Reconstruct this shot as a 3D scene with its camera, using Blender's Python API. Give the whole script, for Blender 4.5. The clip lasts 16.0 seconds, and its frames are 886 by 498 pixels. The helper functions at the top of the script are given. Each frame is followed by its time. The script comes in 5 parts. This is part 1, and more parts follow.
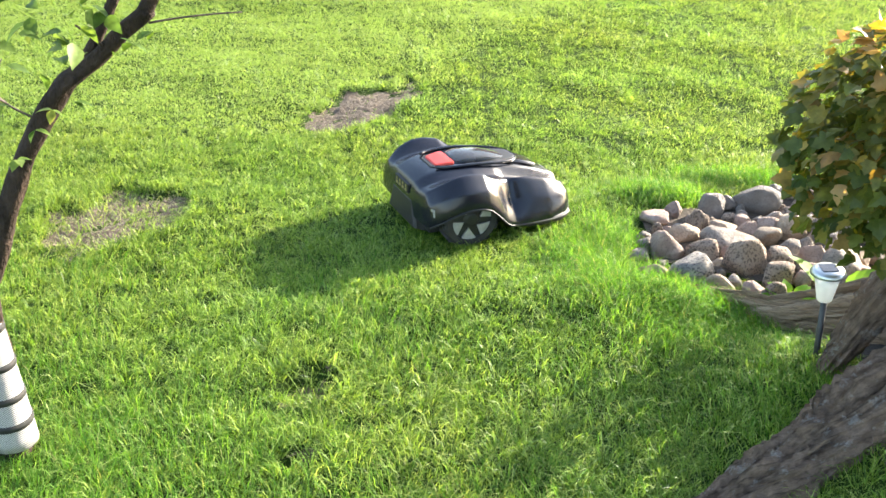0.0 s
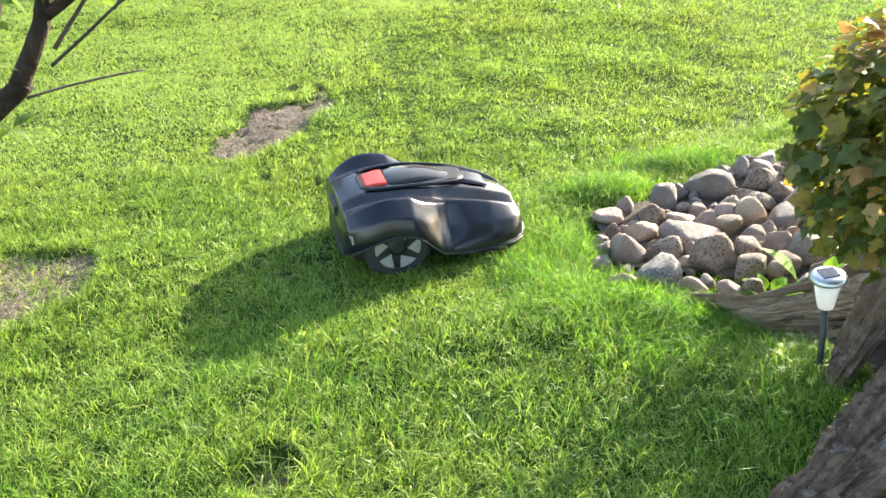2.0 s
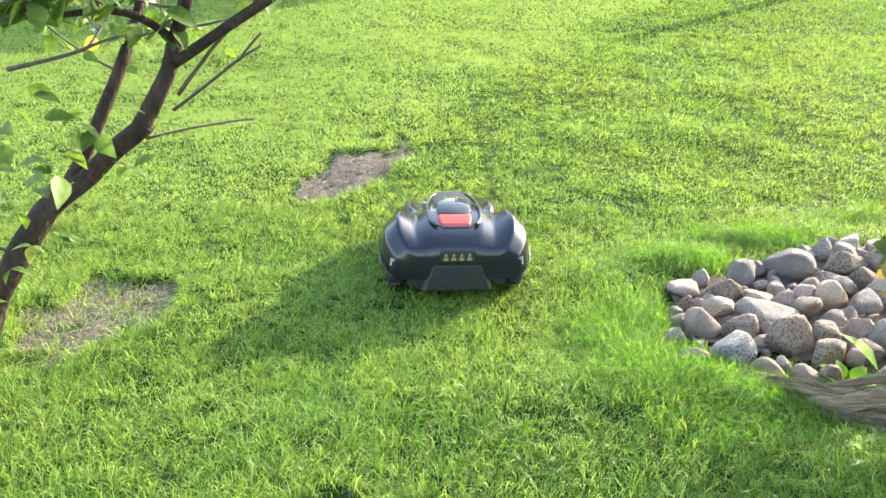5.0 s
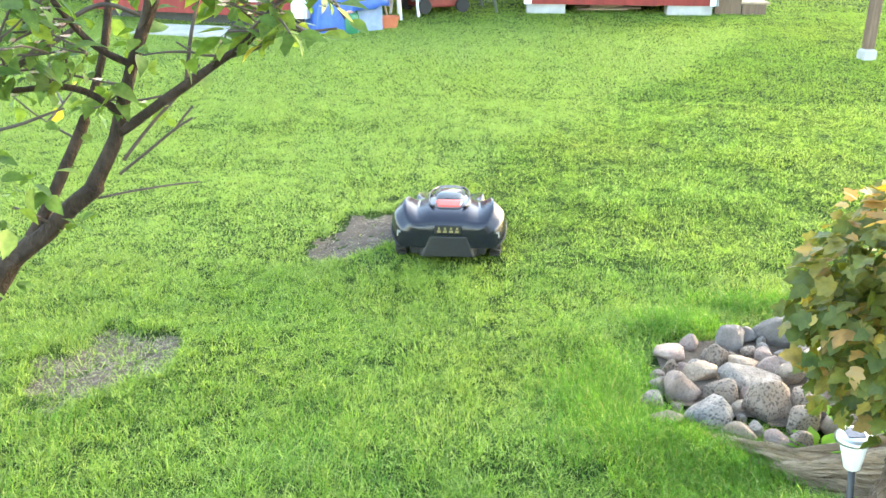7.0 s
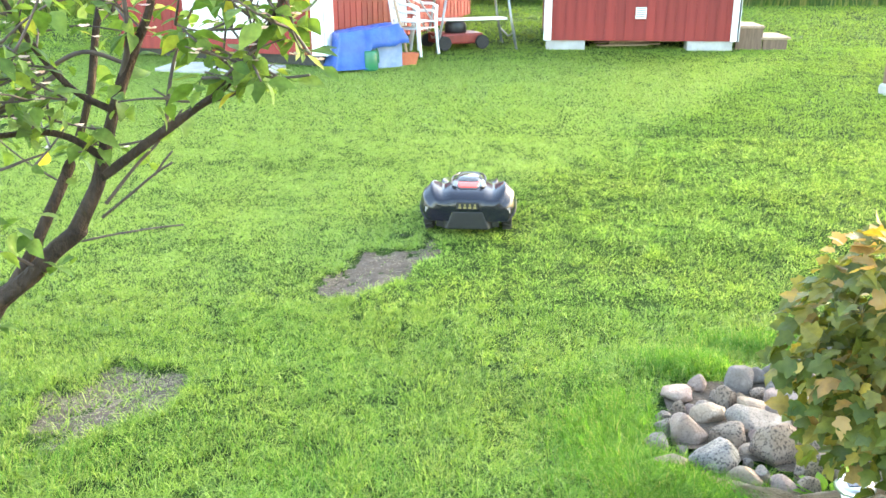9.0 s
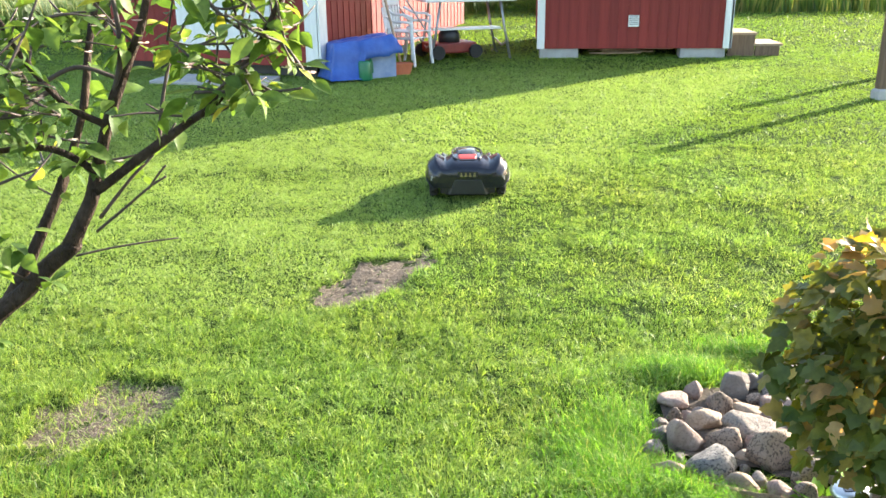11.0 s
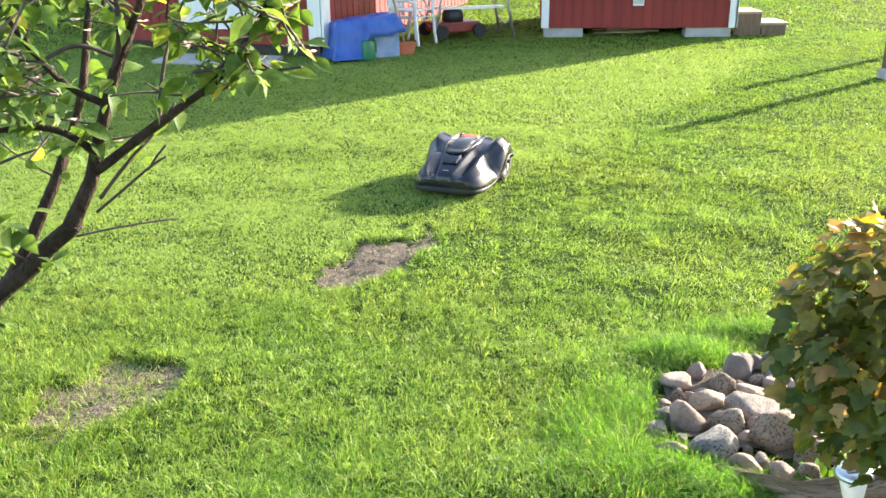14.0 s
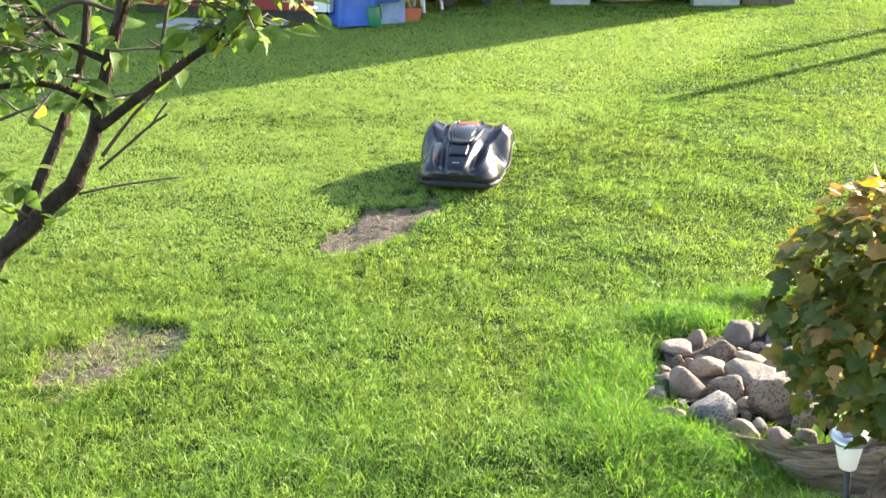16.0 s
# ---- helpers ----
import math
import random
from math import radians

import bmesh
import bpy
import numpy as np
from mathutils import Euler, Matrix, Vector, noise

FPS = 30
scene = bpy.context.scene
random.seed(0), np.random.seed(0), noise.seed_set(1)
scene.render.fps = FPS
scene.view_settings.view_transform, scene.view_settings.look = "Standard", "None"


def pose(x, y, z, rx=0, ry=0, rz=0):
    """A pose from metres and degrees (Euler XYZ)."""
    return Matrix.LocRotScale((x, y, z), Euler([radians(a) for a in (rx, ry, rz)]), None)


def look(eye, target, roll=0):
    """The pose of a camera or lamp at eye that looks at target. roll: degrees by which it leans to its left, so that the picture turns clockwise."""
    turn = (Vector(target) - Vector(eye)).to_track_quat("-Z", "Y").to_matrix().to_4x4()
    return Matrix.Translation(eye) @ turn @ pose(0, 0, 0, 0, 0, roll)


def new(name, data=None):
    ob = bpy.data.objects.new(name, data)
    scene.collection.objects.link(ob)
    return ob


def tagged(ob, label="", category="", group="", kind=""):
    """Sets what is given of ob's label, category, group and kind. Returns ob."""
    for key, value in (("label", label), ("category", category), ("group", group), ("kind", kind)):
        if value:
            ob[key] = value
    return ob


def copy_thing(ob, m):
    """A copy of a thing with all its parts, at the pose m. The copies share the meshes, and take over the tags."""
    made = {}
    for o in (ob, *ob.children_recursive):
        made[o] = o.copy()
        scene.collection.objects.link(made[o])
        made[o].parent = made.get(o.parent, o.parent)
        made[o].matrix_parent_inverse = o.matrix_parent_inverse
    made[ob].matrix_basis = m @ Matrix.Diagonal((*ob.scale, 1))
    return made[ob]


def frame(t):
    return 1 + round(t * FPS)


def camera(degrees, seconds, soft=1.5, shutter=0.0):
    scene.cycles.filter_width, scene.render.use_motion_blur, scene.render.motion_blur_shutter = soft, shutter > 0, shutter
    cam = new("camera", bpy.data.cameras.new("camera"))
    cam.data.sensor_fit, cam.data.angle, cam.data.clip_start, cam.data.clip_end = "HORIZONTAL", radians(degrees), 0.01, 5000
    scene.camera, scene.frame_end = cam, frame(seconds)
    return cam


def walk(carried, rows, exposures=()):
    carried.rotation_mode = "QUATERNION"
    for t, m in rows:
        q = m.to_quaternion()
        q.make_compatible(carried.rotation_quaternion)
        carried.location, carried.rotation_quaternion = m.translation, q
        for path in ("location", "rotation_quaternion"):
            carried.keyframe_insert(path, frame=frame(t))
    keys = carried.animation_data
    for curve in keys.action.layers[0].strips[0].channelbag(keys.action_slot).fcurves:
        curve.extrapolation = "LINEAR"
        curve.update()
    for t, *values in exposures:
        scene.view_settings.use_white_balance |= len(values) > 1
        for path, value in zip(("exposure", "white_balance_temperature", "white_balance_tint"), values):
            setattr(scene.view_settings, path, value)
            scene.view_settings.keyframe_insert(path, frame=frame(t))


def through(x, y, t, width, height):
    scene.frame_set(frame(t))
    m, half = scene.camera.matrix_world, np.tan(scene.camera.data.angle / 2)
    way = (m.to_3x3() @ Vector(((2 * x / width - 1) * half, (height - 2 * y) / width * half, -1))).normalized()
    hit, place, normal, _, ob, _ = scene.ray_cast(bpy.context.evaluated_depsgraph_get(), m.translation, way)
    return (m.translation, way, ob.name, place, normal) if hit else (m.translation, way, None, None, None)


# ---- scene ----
cam = camera(53.6, 16.0)
PATH = [
    (0, (0.109, -0.087, 1.592), (0.087, 1.689, 0.674), 2.2),
    (0.5, (0.024, 0.031, 1.573), (0.078, 1.784, 0.61), 1.1),
    (1, (0.025, 0.198, 1.597), (0.149, 1.935, 0.613), -1.3),
    (1.5, (0.038, 0.246, 1.601), (0.215, 1.986, 0.631), -2.3),
    (2, (-0.004, 0.269, 1.608), (0.169, 2.017, 0.651), -1.7),
    (2.5, (-0.043, 0.288, 1.621), (0.108, 2.041, 0.671), -1.3),
    (3, (-0.071, 0.307, 1.625), (0.068, 2.076, 0.703), -0.8),
    (3.5, (-0.09, 0.324, 1.635), (0.035, 2.111, 0.744), -0.2),
    (4, (-0.102, 0.334, 1.637), (0.011, 2.122, 0.749), 0.2),
    (6.5, (0.141, 0.126, 1.663), (0.053, 1.976, 0.909), 1.0),
    (7, (0.215, 0.139, 1.682), (0.118, 2.001, 0.959), 0.4),
    (7.5, (0.254, 0.155, 1.689), (0.118, 2.019, 0.977), 0.2),
    (8, (0.281, 0.169, 1.689), (0.125, 2.036, 0.99), 0.4),
    (8.5, (0.297, 0.166, 1.696), (0.134, 2.044, 1.027), 0.2),
    (9, (0.303, 0.162, 1.698), (0.144, 2.046, 1.046), -0.1),
    (11.5, (0.311, 0.157, 1.704), (0.155, 2.048, 1.071), -0.8),
    (12, (0.313, 0.161, 1.703), (0.145, 2.048, 1.063), -0.9),
    (12.5, (0.31, 0.167, 1.702), (0.139, 2.051, 1.054), -0.9),
    (13, (0.307, 0.168, 1.703), (0.138, 2.052, 1.052), -0.8),
    (13.5, (0.31, 0.165, 1.7), (0.144, 2.046, 1.041), -0.8),
    (14, (0.311, 0.168, 1.7), (0.152, 2.044, 1.025), -0.7),
    (14.5, (0.311, 0.166, 1.694), (0.157, 2.039, 1.01), -0.7),
    (15, (0.316, 0.16, 1.69), (0.159, 2.027, 0.992), -0.7),
    (15.5, (0.315, 0.158, 1.694), (0.157, 2.02, 0.982), -0.6),
    (16, (0.32, 0.156, 1.685), (0.152, 2.007, 0.946), -0.3),
]
EXPOSURES = [(0, 2.26, 6700, 10), (2.45, 2.24, 6700, 10), (2.75, 2.38, 6700, 10), (3.0, 2.44, 6700, 10), (3.25, 2.57, 6700, 9), (3.5, 2.62, 6700, 9), (3.75, 2.8, 6700, 9), (4.2, 2.85, 6700, 9), (5.1, 2.9, 6800, 9), (5.6, 3.0, 6900, 8), (5.95, 3.7, 7250, 7), (9.2, 3.72, 7250, 7), (9.6, 2.26, 6700, 10), (16, 2.17, 6700, 10)]
walk(cam, [(t, look(eye, target, roll)) for t, eye, target, roll in PATH], exposures=EXPOSURES)

# ---- world and sun ----
SUN_AZ, SUN_EL = 51.0, 19.0
SUN = Vector((math.sin(radians(SUN_AZ)) * math.cos(radians(SUN_EL)), math.cos(radians(SUN_AZ)) * math.cos(radians(SUN_EL)), math.sin(radians(SUN_EL))))
world = bpy.data.worlds.new("sky")
scene.world = world
world.use_nodes = True
wn = world.node_tree.nodes
sky = wn.new("ShaderNodeTexSky")
sky.sky_type, sky.sun_disc = "NISHITA", False
sky.sun_elevation, sky.sun_rotation = radians(SUN_EL), radians(SUN_AZ)
sky.dust_density, sky.ozone_density = 1.5, 1.0
world.node_tree.links.new(sky.outputs[0], wn["Background"].inputs[0])
wn["Background"].inputs[1].default_value = 0.15
sun_data = bpy.data.lights.new("sun", "SUN")
sun_data.energy, sun_data.angle, sun_data.color = 5.0, radians(0.55), (1.0, 0.93, 0.82)
sun = new("sun", sun_data)
sun.matrix_world = look(SUN * 60, (0, 0, 0))


# ---- materials ----
def material(name):
    m = bpy.data.materials.new(name)
    m.use_nodes = True
    nt = m.node_tree
    return m, nt, nt.nodes["Principled BSDF"]


def node(nt, kind, **values):
    n = nt.nodes.new(kind)
    for k, v in values.items():
        n.inputs[k.replace("_", " ")].default_value = v
    return n


def ramp(nt, fac, stops):
    r = nt.nodes.new("ShaderNodeValToRGB")
    e = r.color_ramp.elements
    while len(e) < len(stops):
        e.new(0.5)
    for el, (p, c) in zip(e, stops):
        el.position, el.color = p, (*c, 1)
    nt.links.new(fac, r.inputs[0])
    return r.outputs[0]


def mixed(nt, fac, a, b, blend="MIX"):
    m = nt.nodes.new("ShaderNodeMix")
    m.data_type, m.blend_type = "RGBA", blend
    for sock, v in ((m.inputs[0], fac), (m.inputs[6], a), (m.inputs[7], b)):
        if isinstance(v, bpy.types.NodeSocket):
            nt.links.new(v, sock)
        else:
            sock.default_value = v if isinstance(v, float) else (*v, 1)
    return m.outputs[2]


def noisy(nt, scale, detail=4.0, space="Object", rough=0.55, stretch=None):
    co = nt.nodes.new("ShaderNodeTexCoord").outputs[space]
    if stretch:
        mp = nt.nodes.new("ShaderNodeMapping")
        mp.inputs["Scale"].default_value = stretch
        nt.links.new(co, mp.inputs[0])
        co = mp.outputs[0]
    n = node(nt, "ShaderNodeTexNoise", Scale=scale, Detail=detail, Roughness=rough)
    nt.links.new(co, n.inputs["Vector"])
    return n.outputs["Fac"]


def bumped(nt, bsdf, height, strength, distance):
    b = node(nt, "ShaderNodeBump", Strength=strength, Distance=distance)
    nt.links.new(height, b.inputs["Height"])
    nt.links.new(b.outputs[0], bsdf.inputs["Normal"])


def surface(name, dark, light, scale=20.0, rough=0.6, metal=0.0, bump=0.2, dist=0.003, stretch=None, fine=120.0, coat=0.0, vary=0.0):
    """Two-scale procedural surface."""
    m, nt, b = material(name)
    big, small = noisy(nt, scale, stretch=stretch), noisy(nt, fine, 3.0, stretch=stretch)
    col = ramp(nt, big, [(0.3, dark), (0.7, light)])
    col = mixed(nt, 0.35, col, ramp(nt, small, [(0.25, dark), (0.75, light)]))
    if vary:
        info = nt.nodes.new("ShaderNodeObjectInfo")
        hsv = nt.nodes.new("ShaderNodeHueSaturation")
        mr = node(nt, "ShaderNodeMapRange", To_Min=1 - vary, To_Max=1 + vary)
        nt.links.new(info.outputs["Random"], mr.inputs[0])
        nt.links.new(mr.outputs[0], hsv.inputs["Value"])
        nt.links.new(col, hsv.inputs["Color"])
        col = hsv.outputs[0]
    nt.links.new(col, b.inputs["Base Color"])
    rr = node(nt, "ShaderNodeMapRange", To_Min=max(rough - 0.12, 0.03), To_Max=min(rough + 0.12, 1))
    nt.links.new(small, rr.inputs[0])
    nt.links.new(rr.outputs[0], b.inputs["Roughness"])
    b.inputs["Metallic"].default_value = metal
    b.inputs["Coat Weight"].default_value = coat
    if bump:
        bumped(nt, b, small, bump, dist)
    return m


def leafy(name, stops, through, gloss=0.45, patch=None, share=0.5, spec=0.35, mottle=0.0):
    """Thin leaf or blade: reflects and lets light through. stops vary from piece to piece; patch = (scale, tint) varies over the place."""
    m, nt, b = material(name)
    geo = nt.nodes.new("ShaderNodeNewGeometry")
    col = ramp(nt, geo.outputs["Random Per Island"], stops)
    if patch:
        n1 = noisy(nt, patch[0], 3.0)
        col = mixed(nt, ramp(nt, n1, [(0.38, (0, 0, 0)), (0.66, (1, 1, 1))]), col, mixed(nt, 1.0, col, patch[1], "MULTIPLY"))
    if mottle:
        spots = noisy(nt, mottle, 4.0)
        col = mixed(nt, 1.0, col, ramp(nt, spots, [(0.3, (0.6, 0.6, 0.55)), (0.7, (1.2, 1.15, 1.1))]), "MULTIPLY")
        bumped(nt, b, spots, 0.5, 0.004)
    nt.links.new(col, b.inputs["Base Color"])
    b.inputs["Roughness"].default_value = gloss
    b.inputs["Specular IOR Level"].default_value = spec
    tr = nt.nodes.new("ShaderNodeBsdfTranslucent")
    nt.links.new(mixed(nt, 1.0, col, through, "MULTIPLY"), tr.inputs[0])
    mx = nt.nodes.new("ShaderNodeMixShader")
    mx.inputs[0].default_value = share
    nt.links.new(b.outputs[0], mx.inputs[1])
    nt.links.new(tr.outputs[0], mx.inputs[2])
    nt.links.new(mx.outputs[0], nt.nodes["Material Output"].inputs[0])
    return m


GRASS = [(0.0, (0.05, 0.105, 0.016)), (0.35, (0.138, 0.25, 0.04)), (0.8, (0.268, 0.415, 0.082)), (1.0, (0.4, 0.49, 0.16))]
m_lawn = leafy("lawn_blades", GRASS, (1.45, 1.45, 0.65), 0.42, (0.9, (1.18, 1.0, 0.97)), 0.42, 0.24)
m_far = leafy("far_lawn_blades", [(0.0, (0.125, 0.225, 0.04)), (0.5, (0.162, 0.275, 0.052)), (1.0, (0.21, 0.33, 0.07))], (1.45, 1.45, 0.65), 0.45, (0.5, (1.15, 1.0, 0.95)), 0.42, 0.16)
m_dry = leafy("dry_lawn_blades", [(0.0, (0.18, 0.27, 0.064)), (0.5, (0.24, 0.345, 0.09)), (0.85, (0.29, 0.385, 0.115)), (1.0, (0.36, 0.4, 0.17))], (1.4, 1.4, 0.65), 0.45, None, 0.45, 0.3)
m_long = leafy("long_blades", [(0.0, (0.06, 0.14, 0.022)), (0.55, (0.13, 0.255, 0.042)), (0.93, (0.23, 0.36, 0.08)), (1.0, (0.4, 0.34, 0.17))], (1.5, 1.65, 0.5), 0.55, (2.5, (0.8, 0.9, 0.9)), 0.48, 0.12)
m_straw = surface("straw", (0.2, 0.155, 0.09), (0.42, 0.35, 0.22), 30, 0.7, bump=0)
m_leaf = leafy("cherry_leaf", [(0.0, (0.065, 0.125, 0.03)), (0.6, (0.12, 0.2, 0.045)), (0.95, (0.19, 0.27, 0.07)), (1.0, (0.42, 0.4, 0.07))], (1.6, 1.6, 0.75), 0.5, None, 0.45, 0.25, 60.0)
m_blossom = leafy("faded_blossom", [(0.0, (0.6, 0.35, 0.33)), (0.5, (0.75, 0.6, 0.55)), (1.0, (0.85, 0.8, 0.7))], (1.0, 0.95, 0.9), 0.6)
m_shrub = leafy("shrub_leaf", [(0.0, (0.06, 0.1, 0.02)), (0.5, (0.13, 0.165, 0.035)), (0.85, (0.22, 0.215, 0.05)), (0.95, (0.3, 0.2, 0.07)), (1.0, (0.42, 0.4, 0.06))], (1.6, 1.45, 0.5), 0.42, (7.0, (1.12, 0.92, 0.9)), 0.42, 0.3, 45.0)
m_tips = leafy("young_shrub_leaf", [(0.0, (0.3, 0.2, 0.07)), (0.6, (0.46, 0.3, 0.12)), (1.0, (0.55, 0.45, 0.09))], (1.4, 1.15, 0.6), 0.42, None, 0.5, 0.4)
m_sprout = leafy("sprout_leaf", [(0.0, (0.12, 0.26, 0.04)), (1.0, (0.25, 0.4, 0.06))], (1.6, 1.6, 0.7), 0.6, None, 0.5, 0.12)
# cherry leaf copy, brighter and yellower: sun shining through put into the colour
m_lit_shoot = leafy("lit_shoot_leaf", [(0.0, (0.2, 0.3, 0.035)), (1.0, (0.3, 0.38, 0.04))], (1.7, 1.6, 0.5), 0.35, None, 0.5, 0.45, 45.0)
m_hedge = leafy("hedge_leaf", [(0.0, (0.05, 0.1, 0.02)), (0.6, (0.1, 0.17, 0.035)), (1.0, (0.3, 0.3, 0.1))], (1.4, 1.4, 0.7), 0.5)
m_ground = surface("turf", (0.012, 0.024, 0.005), (0.042, 0.07, 0.014), 6, 0.97, bump=0.6, dist=0.01, fine=60)
# bare soil whose tone also holds the shade of shrub and root
m_shade_soil = surface("shade_dark_soil", (0.012, 0.009, 0.007), (0.05, 0.038, 0.028), 14, 0.95, bump=0.9, dist=0.012, fine=70)
m_soil = surface("bare_soil", (0.042, 0.03, 0.02), (0.135, 0.1, 0.068), 14, 0.95, bump=0.9, dist=0.012, fine=70)
m_ground.node_tree.nodes["Principled BSDF"].inputs["Specular IOR Level"].default_value = 0.05
m_bark = surface("cherry_bark", (0.012, 0.008, 0.006), (0.075, 0.05, 0.036), 30, 0.85, bump=1.0, dist=0.012, fine=110, stretch=(1, 1, 0.55))
m_bark.node_tree.nodes["Principled BSDF"].inputs["Specular IOR Level"].default_value = 0.2
m_twig = surface("twig_bark", (0.03, 0.02, 0.016), (0.1, 0.07, 0.055), 40, 0.7, bump=0.3)
m_shell = surface("mower_shell", (0.006, 0.0062, 0.0105), (0.011, 0.0115, 0.019), 9, 0.22, bump=0.03, dist=0.001, fine=260)
m_matte = surface("mower_plastic", (0.007, 0.007, 0.008), (0.014, 0.014, 0.015), 30, 0.55, bump=0.15, dist=0.001, fine=300)
m_rubber = surface("rubber", (0.012, 0.012, 0.012), (0.03, 0.028, 0.024), 30, 0.8)
m_rim = surface("grey_rim", (0.2, 0.195, 0.18), (0.34, 0.33, 0.31), 30, 0.5, bump=0.05)
m_red = surface("red_button", (0.5, 0.03, 0.015), (0.62, 0.05, 0.025), 12, 0.35, bump=0.02)
m_gold = surface("gold_print", (0.22, 0.17, 0.06), (0.34, 0.27, 0.11), 40, 0.45, bump=0)
m_pale = surface("pale_print", (0.26, 0.25, 0.2), (0.36, 0.34, 0.28), 40, 0.4, bump=0)
m_lens = surface("lamp_lens", (0.1, 0.1, 0.11), (0.2, 0.2, 0.22), 40, 0.12, metal=0.5, bump=0)
m_glass, nt_, b_ = material("smoked_window")
b_.inputs["Base Color"].default_value = (0.12, 0.125, 0.13, 1)
b_.inputs["Roughness"].default_value = 0.06
b_.inputs["Transmission Weight"].default_value = 0.6
b_.inputs["IOR"].default_value = 1.3
m_redwood = surface("falu_red_boards", (0.16, 0.017, 0.013), (0.27, 0.033, 0.025), 3, 0.75, bump=0.35, dist=0.004, stretch=(6, 6, 0.5), fine=20, vary=0.14)
m_white = surface("white_paint", (0.62, 0.62, 0.6), (0.8, 0.8, 0.78), 4, 0.5, bump=0.1, stretch=(4, 4, 0.6), fine=40)
m_concrete = surface("concrete", (0.28, 0.27, 0.26), (0.45, 0.44, 0.42), 6, 0.9, bump=0.5, dist=0.005, fine=60)
m_plank = surface("raw_plank", (0.22, 0.15, 0.09), (0.48, 0.36, 0.25), 5, 0.75, bump=0.3, stretch=(8, 1, 8), fine=30, vary=0.2)
m_roof = surface("roof_felt", (0.04, 0.04, 0.042), (0.09, 0.09, 0.09), 5, 0.9, bump=0.3)
m_tarp = surface("blue_tarpaulin", (0.014, 0.055, 0.25), (0.04, 0.12, 0.42), 5, 0.4, bump=0.4, dist=0.02, fine=14)
m_tarp2 = surface("pale_blue_plastic", (0.08, 0.15, 0.36), (0.28, 0.35, 0.5), 5, 0.35, bump=0.3, dist=0.02, fine=12)
m_can = surface("green_plastic", (0.01, 0.11, 0.05), (0.02, 0.18, 0.08), 8, 0.35, bump=0.05)
m_plastic = surface("white_plastic", (0.68, 0.68, 0.68), (0.82, 0.82, 0.81), 7, 0.4, bump=0.05)
m_clay = surface("terracotta", (0.4, 0.1, 0.05), (0.55, 0.17, 0.08), 12, 0.8)
m_steel = surface("grey_steel", (0.22, 0.23, 0.24), (0.4, 0.41, 0.42), 12, 0.4, metal=0.6, bump=0.05)
m_dark = surface("dark_iron", (0.015, 0.015, 0.016), (0.04, 0.04, 0.04), 15, 0.5, bump=0.1)
m_engine = surface("red_deck", (0.14, 0.016, 0.012), (0.24, 0.03, 0.022), 12, 0.45, bump=0.05)
m_frost = leafy("frosted_cup", [(0.0, (0.8, 0.8, 0.78)), (1.0, (0.85, 0.85, 0.83))], (1, 1, 1), 0.4, None, 0.45)
m_chrome = surface("dull_chrome", (0.4, 0.41, 0.4), (0.55, 0.56, 0.55), 20, 0.35, metal=0.9, bump=0.02)
m_panel = surface("solar_cell", (0.015, 0.02, 0.035), (0.03, 0.035, 0.05), 60, 0.15, bump=0)
m_post = surface("weathered_post", (0.09, 0.055, 0.035), (0.2, 0.13, 0.085), 6, 0.8, bump=0.5, stretch=(6, 6, 0.7), fine=30)


def rock(name, dark, light, speck, amount):
    m, nt, b = material(name)
    col = ramp(nt, noisy(nt, 7, 5.0), [(0.3, dark), (0.72, light)])
    col = mixed(nt, ramp(nt, noisy(nt, 120, 2.0), [(0.5, (0, 0, 0)), (0.62, (amount, amount, amount))]), col, speck)
    col = mixed(nt, ramp(nt, noisy(nt, 18, 5.0), [(0.58, (0, 0, 0)), (0.7, (0.45, 0.45, 0.45))]), col, tuple(min(1, c * 1.3 + 0.03) for c in light))
    info = nt.nodes.new("ShaderNodeObjectInfo")
    hsv = nt.nodes.new("ShaderNodeHueSaturation")
    mr = node(nt, "ShaderNodeMapRange", To_Min=0.78, To_Max=1.2)
    nt.links.new(info.outputs["Random"], mr.inputs[0])
    nt.links.new(mr.outputs[0], hsv.inputs["Value"])
    nt.links.new(col, hsv.inputs["Color"])
    nt.links.new(hsv.outputs[0], b.inputs["Base Color"])
    b.inputs["Roughness"].default_value = 0.82
    bumped(nt, b, noisy(nt, 45, 8.0, rough=0.75), 1.0, 0.018)
    return m


ROCKS = {
    "D": rock("slate_grey_stone", (0.155, 0.130, 0.112), (0.273, 0.231, 0.202), (0.098, 0.084, 0.077), 0.3),
    "G": rock("grey_granite", (0.227, 0.184, 0.149), (0.397, 0.331, 0.275), (0.095, 0.075, 0.061), 0.55),
    "S": rock("speckled_granite", (0.236, 0.167, 0.120), (0.428, 0.323, 0.244), (0.066, 0.047, 0.036), 0.85),
    "T": rock("tan_stone", (0.348, 0.250, 0.172), (0.552, 0.423, 0.308), (0.207, 0.144, 0.102), 0.45),
    "P": rock("pinkish_stone", (0.291, 0.197, 0.155), (0.466, 0.344, 0.280), (0.170, 0.117, 0.099), 0.45),
    "W": rock("banded_granite", (0.099, 0.092, 0.088), (0.529, 0.468, 0.405), (0.051, 0.047, 0.050), 0.85),
}
TONES = {"D": "dark slate-grey", "G": "grey granite", "S": "speckled brown granite", "T": "pale tan", "P": "pinkish grey", "W": "black and white banded"}


